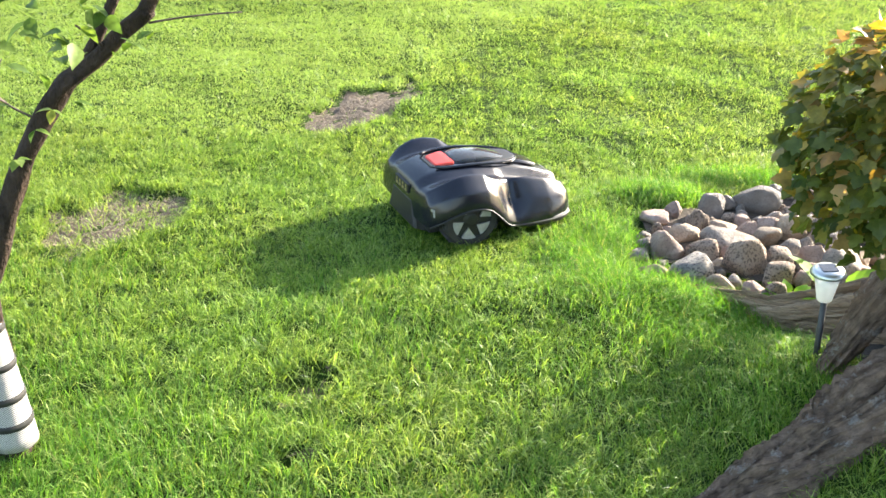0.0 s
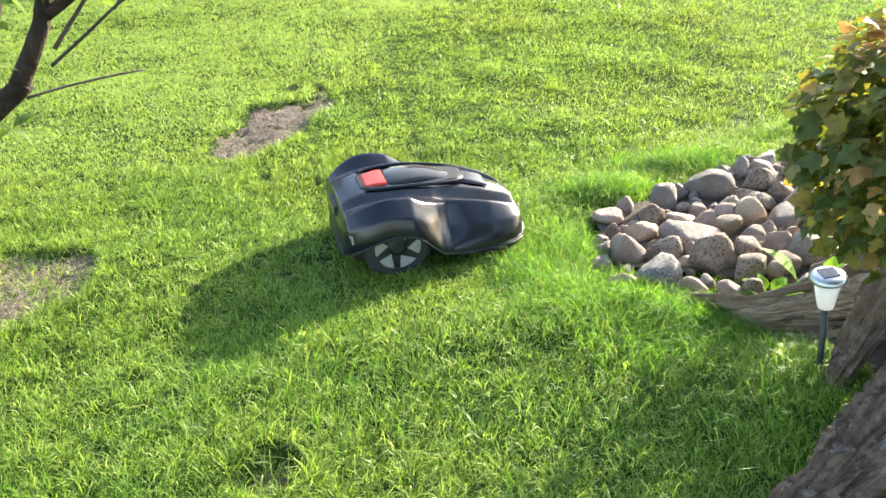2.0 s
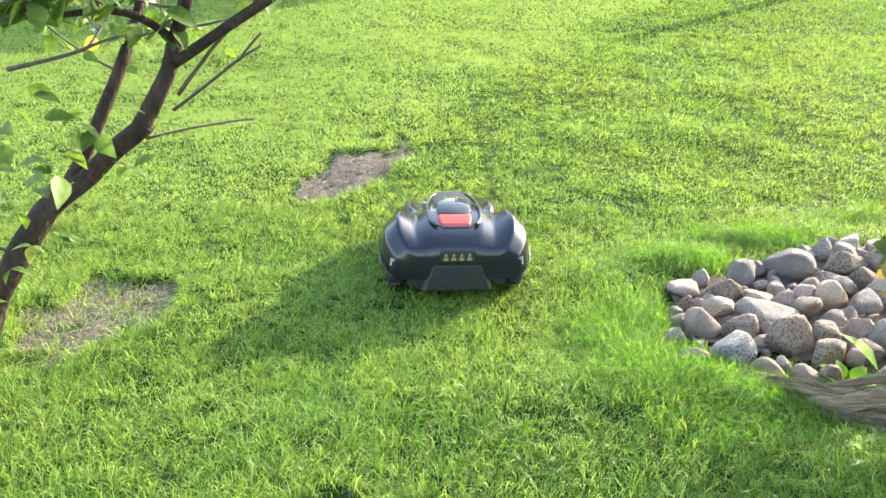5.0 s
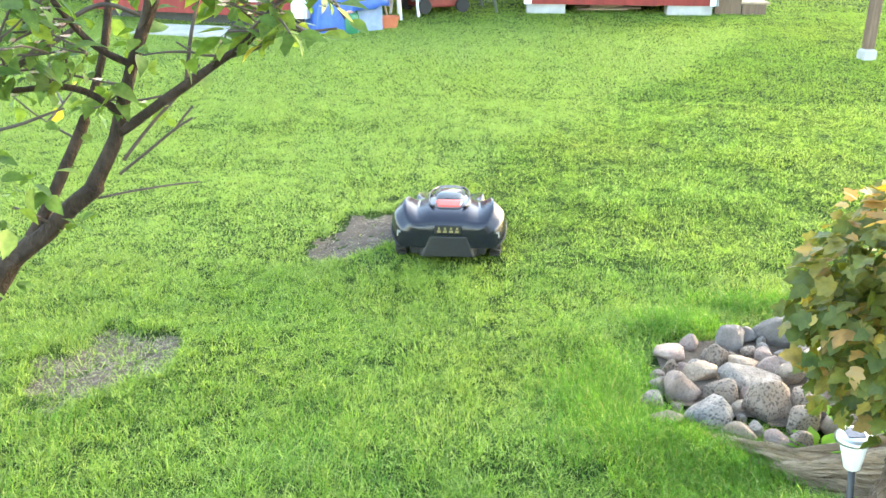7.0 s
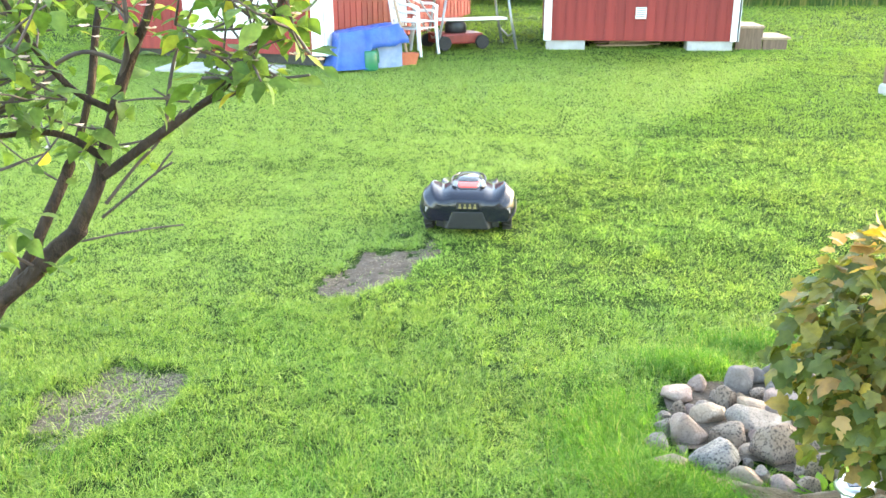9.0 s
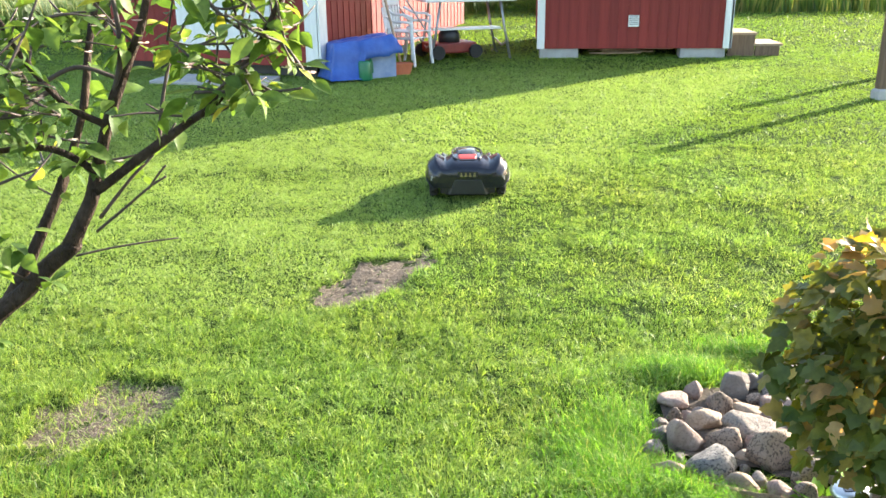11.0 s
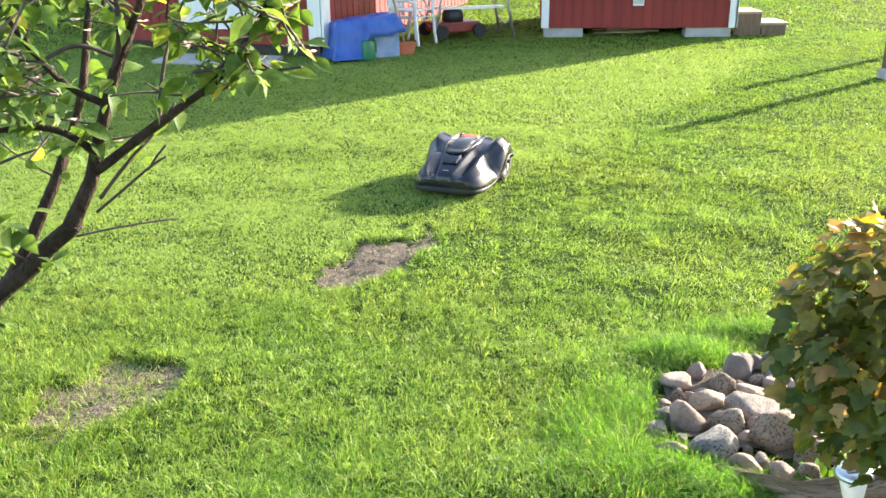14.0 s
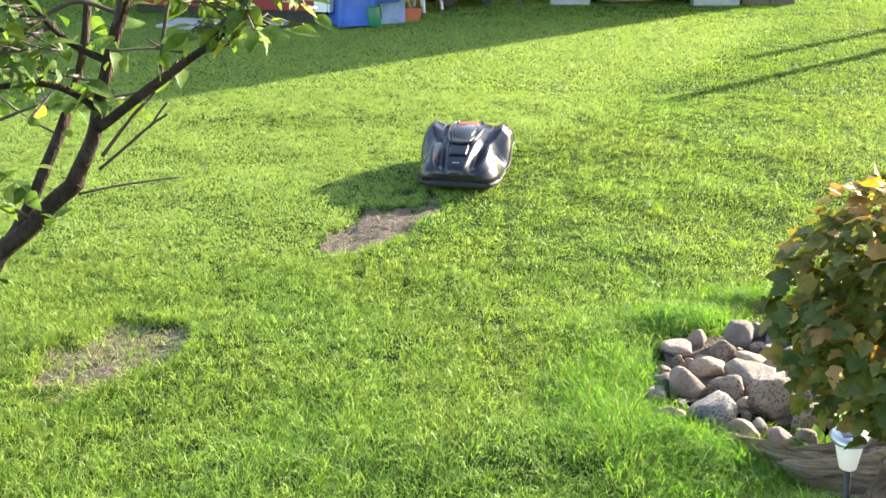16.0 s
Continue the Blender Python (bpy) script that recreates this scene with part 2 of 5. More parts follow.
def wood_material(name, dark, light, lichen):
    m, nt, b = material(name)
    fib = noisy(nt, 6, 7.0, "UV", 0.65, (0.7, 11.0, 1.0))
    col = ramp(nt, fib, [(0.3, dark), (0.52, light), (0.75, tuple(c * 0.7 for c in light))])
    height = fib
    if lichen:
        height = noisy(nt, 26, 8.0, rough=0.72)
        col = mixed(nt, 0.4, col, ramp(nt, height, [(0.42, dark), (0.62, light)]))
        col = mixed(nt, ramp(nt, noisy(nt, 17, 8.0, rough=0.75), [(0.56, (0, 0, 0)), (0.64, (0.65, 0.65, 0.65))]), col, lichen)
    nt.links.new(col, b.inputs["Base Color"])
    b.inputs["Roughness"].default_value = 0.9
    b.inputs["Specular IOR Level"].default_value = 0.2
    bumped(nt, b, height, 1.0, 0.03 if lichen else 0.014)
    return m


m_drift = wood_material("grey_driftwood", (0.06, 0.034, 0.018), (0.5, 0.36, 0.235), None)
m_stump = wood_material("lichened_root", (0.018, 0.012, 0.009), (0.3, 0.21, 0.15), (0.42, 0.4, 0.37))


# ---- mesh helpers ----
def mesh_of(bm, name, mat, smooth=False):
    me = bpy.data.meshes.new(name)
    bm.to_mesh(me)
    bm.free()
    for m in (mat if isinstance(mat, (list, tuple)) else [mat]):
        me.materials.append(m)
    if smooth:
        me.polygons.foreach_set("use_smooth", [True] * len(me.polygons))
    return me


def part(name, bm, mat, parent=None, label="", smooth=False, bevel=0.0, crease=0):
    ob = new(name, mesh_of(bm, name, mat, smooth or crease > 0))
    if crease:
        ob.data.set_sharp_from_angle(angle=radians(crease))
    if parent:
        ob.parent = parent
    if bevel:
        mod = ob.modifiers.new("bevel", "BEVEL")
        mod.width, mod.segments, mod.limit_method, mod.angle_limit = bevel, 2, "ANGLE", radians(25)
        mod.harden_normals = False
    return tagged(ob, label)


def thing(name, m, label, category, group="", kind=""):
    ob = new(name)
    ob.matrix_world = m
    ob.empty_display_size = 0.05
    return tagged(ob, label, category, group, kind)


def box(bm, x0, x1, y0, y1, z0, z1, m=None):
    r = bmesh.ops.create_cube(bm, size=1)["verts"]
    for v in r:
        v.co = Vector(((x0 + x1) / 2 + v.co.x * (x1 - x0), (y0 + y1) / 2 + v.co.y * (y1 - y0), (z0 + z1) / 2 + v.co.z * (z1 - z0)))
        if m:
            v.co = m @ v.co
    return bm


def boxed(*a, m=None):
    return box(bmesh.new(), *a, m=m)


def loft(bm, rings, cap=True, closed=True):
    rows = [[bm.verts.new(p) for p in ring] for ring in rings]
    n = len(rows[0])
    for a, b in zip(rows, rows[1:]):
        for i in range(n if closed else n - 1):
            j = (i + 1) % n
            bm.faces.new((a[i], a[j], b[j], b[i]))
    if cap:
        bm.faces.new(rows[0][::-1])
        bm.faces.new(rows[-1])
    bmesh.ops.recalc_face_normals(bm, faces=bm.faces)
    return bm


def tube(bm, points, radii, sides=8, wobble=0.0, rnd=None, uv=False):
    """A tapering limb along points."""
    pts = [Vector(p) for p in points]
    n = len(pts)
    rings, up = [], Vector((0.3, 0.2, 1)).normalized()
    for i, p in enumerate(pts):
        d = (pts[min(i + 1, n - 1)] - pts[max(i - 1, 0)]).normalized()
        a = d.cross(up)
        if a.length < 0.1:
            a = d.cross(Vector((1, 0, 0)))
        a.normalize()
        b = d.cross(a)
        f = i / (n - 1) * (len(radii) - 1)
        k = min(int(f), len(radii) - 2)
        r = radii[k] + (radii[k + 1] - radii[k]) * (f - k)
        ring = []
        for s in range(sides):
            q = 2 * math.pi * s / sides
            w = 1 + (wobble * noise.noise(Vector((p.x * 9 + math.cos(q) * 1.3, p.y * 9 + math.sin(q) * 1.3, p.z * 9))) if wobble else 0)
            ring.append(p + (a * math.cos(q) + b * math.sin(q)) * r * w)
        rings.append(ring)
    first = len(bm.faces)
    loft(bm, rings)
    if uv:
        bm.faces.ensure_lookup_table()
        lay = bm.loops.layers.uv.verify()
        for fi in range(first, len(bm.faces)):
            for lp in bm.faces[fi].loops:
                c = lp.vert.co
                best = min(range(n), key=lambda k: (pts[k] - c).length)
                off = c - pts[best]
                lp[lay].uv = (best / n * 1.4, math.atan2(off.z, off.x + off.y) / 3.0)
    return bm


def smooth_line(points, steps):
    """Catmull-Rom through points."""
    p = [Vector(q) for q in points]
    p = [p[0] * 2 - p[1]] + p + [p[-1] * 2 - p[-2]]
    out = []
    for i in range(1, len(p) - 2):
        for s in range(steps):
            t = s / steps
            a, b, c, d = p[i - 1], p[i], p[i + 1], p[i + 2]
            out.append(0.5 * (2 * b + (c - a) * t + (2 * a - 5 * b + 4 * c - d) * t * t + (3 * b - a - 3 * c + d) * t ** 3))
    return out + [p[-2]]


def disc_ring(r, z, n=24):
    return [(r * math.cos(2 * math.pi * i / n), r * math.sin(2 * math.pi * i / n), z) for i in range(n)]


# ---- ground ----
def wave(x, y, seed):
    """Smooth value noise for arrays."""
    r = np.random.RandomState(seed)
    out = 0
    for k in range(7):
        a, f, ph = r.uniform(0, 6.28), r.uniform(0.6, 1.5), r.uniform(0, 6.28)
        out = out + np.sin((x * np.cos(a) + y * np.sin(a)) * f + ph)
    return out / 3.5


def step01(v, a, b):
    u = np.clip((v - a) / (b - a), 0, 1)
    return u * u * (3 - 2 * u)


def in_patch(x, y):
    """1 inside the worn places of the lawn, 0 outside."""
    def blob(cx, cy, a, b, turn, rag):
        c, s = math.cos(radians(turn)), math.sin(radians(turn))
        u, v = ((x - cx) * c + (y - cy) * s) / a, (-(x - cx) * s + (y - cy) * c) / b
        return 1 - step01(np.sqrt(u * u + v * v) + rag * wave(x * 14, y * 14, 5) + 0.5 * rag * wave(x * 40, y * 40, 6), 0.72, 1.0)
    return np.maximum.reduce([blob(-0.43, 4.68, 0.6, 0.21, 62, 0.22), blob(-1.28, 3.12, 0.33, 0.29, 30, 0.26), blob(-0.3, 2.07, 0.115, 0.1, 0, 0.14), blob(-0.27, 1.72, 0.08, 0.055, 20, 0.16)])


def rise(y):
    """The lawn climbs gently beyond the worn patch."""
    return 0.03 * np.logaddexp(0, (np.minimum(y, 26.0) - 4.7) / 0.5)


def ground_z(x, y):
    x, y = np.asarray(x, float), np.asarray(y, float)
    fine = (1 - step01(y, 6.6, 7.9)) * (1 - step01(np.abs(x), 2.3, 2.95)) * step01(y, -0.5, 0.3)
    z = 0.014 * wave(x * 2.2, y * 2.2, 1) * (0.15 + 0.85 * fine) + (0.011 * wave(x * 6, y * 6, 2) + 0.006 * wave(x * 15, y * 15, 3)) * fine
    z = z + 0.2 * step01(x, 0.72, 1.25) * (1 - step01(y, 1.95, 2.55)) * (1 - step01(x, 1.9, 3.2)) * step01(y, 0.2, 1.3)
    z = z - np.where(y < 2.4, 0.055, 0.028) * in_patch(x, y)
    z = z + 0.05 * np.exp(-((x - 0.62) / 0.45) ** 2 - ((y - 2.55) / 0.4) ** 2)
    return z * (1 - step01(np.hypot(x, y), 25, 60)) + rise(y)


def sheet(xs, ys):
    bm = bmesh.new()
    X, Y = np.meshgrid(xs, ys)
    Z = ground_z(X, Y)
    v = [[bm.verts.new((X[j, i], Y[j, i], Z[j, i])) for i in range(len(xs))] for j in range(len(ys))]
    for j in range(len(ys) - 1):
        for i in range(len(xs) - 1):
            bm.faces.new((v[j][i], v[j][i + 1], v[j + 1][i + 1], v[j + 1][i]))
    return bm


gx = np.concatenate([[-900, -300, -100, -50, -28], np.arange(-16, -3, 0.8), np.arange(-3, 3, 0.07), np.arange(3, 17, 0.8), [28, 50, 100, 300, 900]])
gy = np.concatenate([[-900, -300, -100, -40, -15, -6, -2], np.arange(-0.5, 8.0, 0.07), np.arange(8.0, 32, 0.6), [36, 50, 100, 300, 900]])
ground = part("ground", sheet(gx, gy), m_ground, smooth=True)
tagged(ground, "green lawn turf with thin soil between the blades", "lawn", kind="structure")


def soil_patch(cx, cy, r, label):
    bm = bmesh.new()
    xs = np.arange(cx - r, cx + r, 0.018)
    ys = np.arange(cy - r, cy + r, 0.018)
    X, Y = np.meshgrid(xs, ys)
    M = in_patch(X, Y)
    Z = ground_z(X, Y) + 0.006 + (0.006 * wave(X * 37, Y * 37, 8) + np.random.RandomState(4).normal(0, 0.0045, X.shape)) * M - 0.02 * (1 - M)
    keep = {}
    for j in range(len(ys) - 1):
        for i in range(len(xs) - 1):
            if M[j:j + 2, i:i + 2].max() > 0.02:
                q = []
                for jj, ii in ((j, i), (j, i + 1), (j + 1, i + 1), (j + 1, i)):
                    if (jj, ii) not in keep:
                        keep[jj, ii] = bm.verts.new((X[jj, ii], Y[jj, ii], Z[jj, ii]))
                    q.append(keep[jj, ii])
                bm.faces.new(q)
    return tagged(part("soil_patch", bm, m_soil, smooth=True), label, "bare soil", kind="structure")


# soil sheet round the stump, coloured dark for the shade there
stump_soil = sheet(np.arange(1.17, 2.3, 0.05), np.arange(1.3, 2.62, 0.05))
for v in stump_soil.verts:
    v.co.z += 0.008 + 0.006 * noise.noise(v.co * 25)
tagged(part("soil_patch", stump_soil, m_shade_soil, smooth=True), "bare soil round the driftwood stump, darkened for shade", "bare soil", kind="structure")
soil_patch(-0.43, 4.68, 0.75, "bare brown soil patch worn into the lawn")
soil_patch(-1.27, 3.1, 0.55, "worn soil patch with dry straw in the lawn")
soil_patch(-0.29, 1.95, 0.38, "small dug hollow of dark soil in the grass")


# ---- grass ----
def blades(name, mat, x, y, h, w, lean, label, segs=2, seed=0, outward=None, lift=-0.004):
    """One mesh of many separate blades standing at x, y."""
    r = np.random.RandomState(seed)
    n = len(x)
    z = ground_z(x, y) + lift
    face = r.uniform(0, 2 * np.pi, n)
    ldir = r.normal(0, 0.9, n) + 2.2 + 1.3 * wave(x * 1.7, y * 1.7, 31) + 0.8 * wave(x * 6, y * 6, 32)
    if outward is not None:
        ldir = outward + 0.25 * np.sin(ldir)
    bend = lean * r.uniform(0.2, 1.3, n) * h
    dx, dy = np.cos(ldir) * bend, np.sin(ldir) * bend
    fx, fy = np.cos(face) * w / 2, np.sin(face) * w / 2
    droop = np.clip(1 - 0.35 * (bend / h) ** 2, 0.45, 1)
    base = np.stack([x, y, z], 1)
    side = np.stack([fx, fy, 0 * fx], 1)
    tip = base + np.stack([dx, dy, h * droop], 1)
    if segs == 1:
        V = np.stack([base - side, base + side, tip], 1).reshape(-1, 3)
        F = np.arange(3 * n).reshape(-1, 3)
        loops, starts, totals = F.ravel(), np.arange(n) * 3, np.full(n, 3)
    else:
        mid = base + np.stack([dx * 0.3, dy * 0.3, h * 0.58], 1)
        V = np.stack([base - side, base + side, mid + side * 0.8, mid - side * 0.8, tip], 1).reshape(-1, 3)
        o = (np.arange(n) * 5)[:, None]
        loops = np.concatenate([o + np.array([0, 1, 2, 3]), o + np.array([3, 2, 4])], 1).ravel()
        starts = np.stack([np.arange(n) * 7, np.arange(n) * 7 + 4], 1).ravel()
        totals = np.tile([4, 3], n)
    me = bpy.data.meshes.new(name)
    me.vertices.add(len(V))
    me.vertices.foreach_set("co", V.ravel().astype(np.float32))
    me.loops.add(len(loops))
    me.loops.foreach_set("vertex_index", loops.astype(np.int32))
    me.polygons.add(len(starts))
    me.polygons.foreach_set("loop_start", starts.astype(np.int32))
    me.update(calc_edges=True)
    me.materials.append(mat)
    return tagged(new(name, me), label, "grass", kind="stuff")


def in_stones(x, y):
    """1 inside the bed of stones and its wooden border."""
    near = 2.86 - 0.3 * np.clip(x - 0.95, 0, 0.6)
    return (x > 0.86 + 0.25 * np.clip(y - 3.2, 0, 1)) & (y > near) & (y < 3.3 + 0.42 * (x - 0.8)) & (x < 2.9)


def keep_out(x, y):
    stump = (x > 1.27) & (y < 2.42)
    return in_stones(x, y) | stump


def scatter(n, x0, x1, y0, y1, seed):
    r = np.random.RandomState(seed)
    return r.uniform(x0, x1, n), r.uniform(y0, y1, n), r


def longness(x, y):
    """How long the grass stands: short where the mower runs, long round the stones and in the foreground."""
    near = 0.7 * (1 - step01(y + 0.25 * wave(x * 3, y * 3, 11) + 0.2 * x, 2.3, 3.0))
    ring = 1.2 * np.exp(-((x - 0.74) / 0.2) ** 2 - ((y - 2.85) / 0.36) ** 2) + np.exp(-((x - 1.0) / 0.2) ** 2 - ((y - 3.62) / 0.14) ** 2)
    ring = ring + 0.8 * np.exp(-((y - (3.72 + 0.42 * (x - 1.1))) / 0.1) ** 2) * step01(x, 0.9, 1.1)
    return np.clip(0.8 * near + ring, 0, 1.25)


def tracks(x, y):
    """Two pressed wheel tracks behind the mower."""
    on = step01(y, 3.4, 3.6) * (1 - step01(y, 6.6, 6.8))
    c = 0.06 - 0.026 * (y - 3.3)
    return on * np.maximum(0.5 * np.exp(-((x - c - 0.24) / 0.022) ** 2), 0.36 * np.exp(-((x - c + 0.24) / 0.022) ** 2))


def paleness(x, y):
    """1 on the short pale grass up the slope, 0 on the lush grass."""
    return step01(y, 3.7, 4.7) * (1 - step01(x + 0.75 - 0.62 * (y - 4.4) + 0.1 * wave(x * 5, y * 5, 12), -0.25, 0.4)) * (1 - step01(y, 9.5, 12.5))


def lawn(name, n, x0, x1, y0, y1, h, w, segs, seed, slope=None, spread=0.02, per=26, label="short mown green lawn grass"):
    """Blades in small tufts that splay outwards."""
    cx, cy, r = scatter(n // per, x0, x1, y0, y1, seed)
    uneven = 0.5 * wave(cx * 75, cy * 75, 22) + 0.35 * wave(cx * 120, cy * 120, 23) if y1 < 9 else 0.22 * wave(cx * 32, cy * 32, 22)
    size = r.uniform(0.75, 1.25, len(cx)) * (0.36 + 0.85 * np.clip(0.5 + 0.12 * wave(cx * 4, cy * 4, 21) + 0.16 * wave(cx * 22, cy * 22, 24) + uneven, 0, 1.3))
    pal = paleness(cx, cy)
    size = size + (0.62 + 0.15 * size - size) * 0.9 * pal
    if y1 > 9:
        size = 0.45 + 0.6 * size
    pick = r.randint(0, len(cx), n)
    ox, oy = r.normal(0, 1, n), r.normal(0, 1, n)
    wide = spread * np.maximum(size, 0.55 + 0.4 * pal)[pick]
    x, y = cx[pick] + ox * wide, cy[pick] + oy * wide
    ok = ~keep_out(x, y) & (r.uniform(0, 1, n) > in_patch(x, y) * np.where(y < 3.9, 0.8, 0.99)) & (r.uniform(0, 1, n) > 0.4 * tracks(x, y))
    if slope:
        ok &= (np.abs(x - 0.1) < slope[0] + slope[1] * y)
    x, y, ox, oy, big = x[ok], y[ok], ox[ok], oy[ok], size[pick][ok]
    m = len(x)
    core = np.exp(-0.35 * (ox * ox + oy * oy))
    hh = h * (0.5 + 0.5 * r.uniform(0, 1, m)) * (0.55 + 0.65 * core) * big * (1 - 0.7 * tracks(x, y))
    if y0 < 4:
        hh = hh * (1 + 0.55 * longness(x, y) * r.uniform(0.5, 1.15, m))
    edge = np.clip(in_patch(x - 0.05, y + 0.05) + in_patch(x + 0.04, y - 0.07), 0, 1) if y1 < 9 else 0
    hh = hh * (1 + 0.5 * edge)
    ww, out = w * r.uniform(0.7, 1.3, m), np.arctan2(oy, ox)
    dry = paleness(x, y)
    pale = r.uniform(0, 1, m) < 0.8 * dry
    if pale.any():
        blades(name, m_dry, x[pale], y[pale], hh[pale] * 0.85, ww[pale] * 1.6, 1.3, "paler yellowish short lawn grass", segs, seed + 70, out[pale])
    x, y, hh, ww, out = x[~pale], y[~pale], hh[~pale], ww[~pale], out[~pale]
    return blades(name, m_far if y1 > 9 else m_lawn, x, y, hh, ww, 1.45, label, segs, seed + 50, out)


lawn("lawn_grass", 580000, -2.6, 2.9, 1.1, 4.2, 0.044, 0.0027, 2, 101, (1.6, 0.42), 0.017, 20)
lawn("lawn_grass", 760000, -4.2, 4.2, 4.2, 7.6, 0.038, 0.0042, 1, 102, (1.35, 0.44), 0.021, 18)
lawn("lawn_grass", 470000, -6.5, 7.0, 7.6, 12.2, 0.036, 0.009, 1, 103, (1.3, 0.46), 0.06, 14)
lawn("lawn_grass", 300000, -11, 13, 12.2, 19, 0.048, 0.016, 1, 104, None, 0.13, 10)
lawn("lawn_grass", 60000, -9, 9, -6, 1.1, 0.055, 0.012, 1, 105, None, 0.04, 18)


def pale_carpet(n, seed):
    """The close-cropped even sward up the slope."""
    x, y, r = scatter(n, -5.0, 3.5, 3.8, 11.0, seed)
    ok = (r.uniform(0, 1, n) < paleness(x, y) * (1 - in_patch(x, y))) & (np.abs(x - 0.1) < 1.35 + 0.44 * y)
    x, y, m = x[ok], y[ok], int(ok.sum())
    return blades("lawn_grass", m_dry, x, y, r.uniform(0.015, 0.026, m), 0.0045 + 0.0009 * (y - 4), 1.4, "paler yellowish short lawn grass", 1, seed)


pale_carpet(420000, 221)


def long_grass(n, seed):
    x, y, r = scatter(n, -1.8, 2.6, 1.2, 4.6, seed)
    clump = np.clip(0.5 + 0.6 * wave(x * 5, y * 5, 41) + 0.3 * wave(x * 13, y * 13, 42), 0, 1.3)
    ok = ~keep_out(x, y) & (r.uniform(0, 1, n) < longness(x, y) * clump) & (in_patch(x, y) < 0.4)
    x, y, m = x[ok], y[ok], int(ok.sum())
    h = r.uniform(0.04, 0.09, m) * (0.45 + 0.75 * longness(x, y))
    return blades("long_grass", m_long, x, y, h, r.uniform(0.0018, 0.0034, m), 1.15, "long unmown grass tufts beside the stone bed", 2, seed + 9)


long_grass(170000, 201)


def straw(n, seed):
    x, y, r = scatter(n, -1.75, 0.3, 1.6, 5.3, seed)
    ok = r.uniform(0, 1, n) < in_patch(x, y) * np.where(y > 3.9, 0.3, 1.0)
    x, y = x[ok], y[ok]
    bm_n = len(x)
    ob = blades("dry_straw", m_straw, x, y, r.uniform(0.006, 0.014, bm_n), r.uniform(0.002, 0.004, bm_n), 3.2, "dry straw lying on the bare soil", 1, seed, r.uniform(0, 6.28, bm_n), 0.01)
    return ob


straw(60000, 301)


def fringe(n, cx, cy, sx, sy, h, seed, label):
    """A dense tuft of fine long grass."""
    r = np.random.RandomState(seed)
    x, y = r.normal(cx, sx, n), r.normal(cy, sy, n)
    ok = ~keep_out(x, y)
    x, y, m = x[ok], y[ok], int(ok.sum())
    out = 3.5 + r.normal(0, 1.2, m) + 1.5 * wave(x * 12, y * 12, seed)
    return blades("long_grass", m_long, x, y, h * r.uniform(0.35, 1.1, m) * (0.7 + 0.4 * np.clip(0.5 + wave(x * 14, y * 14, 43), 0, 1)), r.uniform(0.0018, 0.0032, m), 1.2, label, 2, seed, out)


fringe(10000, 0.7, 2.88, 0.12, 0.22, 0.085, 211, "pale dense long grass leaning from the stones")
fringe(2600, 1.06, 3.6, 0.09, 0.06, 0.1, 212, "dark long grass tuft behind the stones")
fringe(3500, 1.45, 3.84, 0.18, 0.06, 0.09, 213, "dark long grass tuft behind the stones")
fringe(5000, 0.95, 2.5, 0.14, 0.12, 0.09, 214, "long grass before the driftwood")


# ---- stones ----
STONES = []


def stone(x, y, sx, sy, sz, turn, tone):
    """A rounded, slightly faceted field stone."""
    k = len(STONES)
    r = random.Random(k * 7 + 1)
    bm = bmesh.new()
    bmesh.ops.create_icosphere(bm, subdivisions=3, radius=1)
    off = Vector((r.uniform(-50, 50), r.uniform(-50, 50), r.uniform(-50, 50)))
    cuts = [(Vector((r.gauss(0, 1), r.gauss(0, 1), r.gauss(0, 0.8))).normalized(), r.uniform(0.5, 0.78)) for _ in range(11)]
    for v in bm.verts:
        d = v.co.normalized()
        rad = 1 + 0.24 * noise.noise(d * 1.3 + off) + 0.1 * noise.noise(d * 4 + off) + 0.06 * noise.noise(d * 9 + off)
        p = d * rad
        for nrm, lim in cuts:
            over = p.dot(nrm) - lim
            if over > 0:
                p -= nrm * over * 0.9
        v.co = Vector((p.x * sx * 0.56, p.y * sy * 0.57, p.z * sz * 0.92))
    ob = part("stone", bm, ROCKS[tone], smooth=True)
    z = float(ground_z(x, y)) + sz * 0.33 + 0.02 * float(step01(x, 0.85, 1.5))
    ob.matrix_world = pose(x, y, z, r.uniform(-12, 12), r.uniform(-12, 12), turn)
    size = "large" if sx > 0.17 else "small" if sx < 0.1 else "fist-sized"
    tagged(ob, f"{size} rounded {TONES[tone]} field stone in the stone bed", "stone", "stones of the bed")
    STONES.append((x, y, max(sx, sy) * 0.5))


stone(1.440, 3.479, 0.194, 0.135, 0.113, -15, "D")
stone(1.214, 3.403, 0.153, 0.099, 0.083, 7, "D")
stone(1.298, 3.471, 0.104, 0.065, 0.052, 4, "D")
stone(1.558, 3.618, 0.101, 0.066, 0.055, -22, "G")
stone(1.637, 3.637, 0.093, 0.075, 0.063, -7, "G")
stone(1.772, 3.686, 0.143, 0.089, 0.064, 28, "G")
stone(1.886, 3.660, 0.135, 0.083, 0.058, 8, "P")
stone(1.672, 3.488, 0.172, 0.114, 0.095, 0, "S")
stone(1.851, 3.518, 0.196, 0.121, 0.091, 10, "G")
stone(1.566, 3.405, 0.150, 0.093, 0.050, 7, "S")
stone(1.754, 3.271, 0.237, 0.147, 0.099, -26, "T")
stone(1.454, 3.294, 0.144, 0.090, 0.051, 8, "G")
stone(1.606, 3.328, 0.131, 0.081, 0.050, -30, "G")
stone(1.505, 3.197, 0.142, 0.105, 0.088, 28, "T")
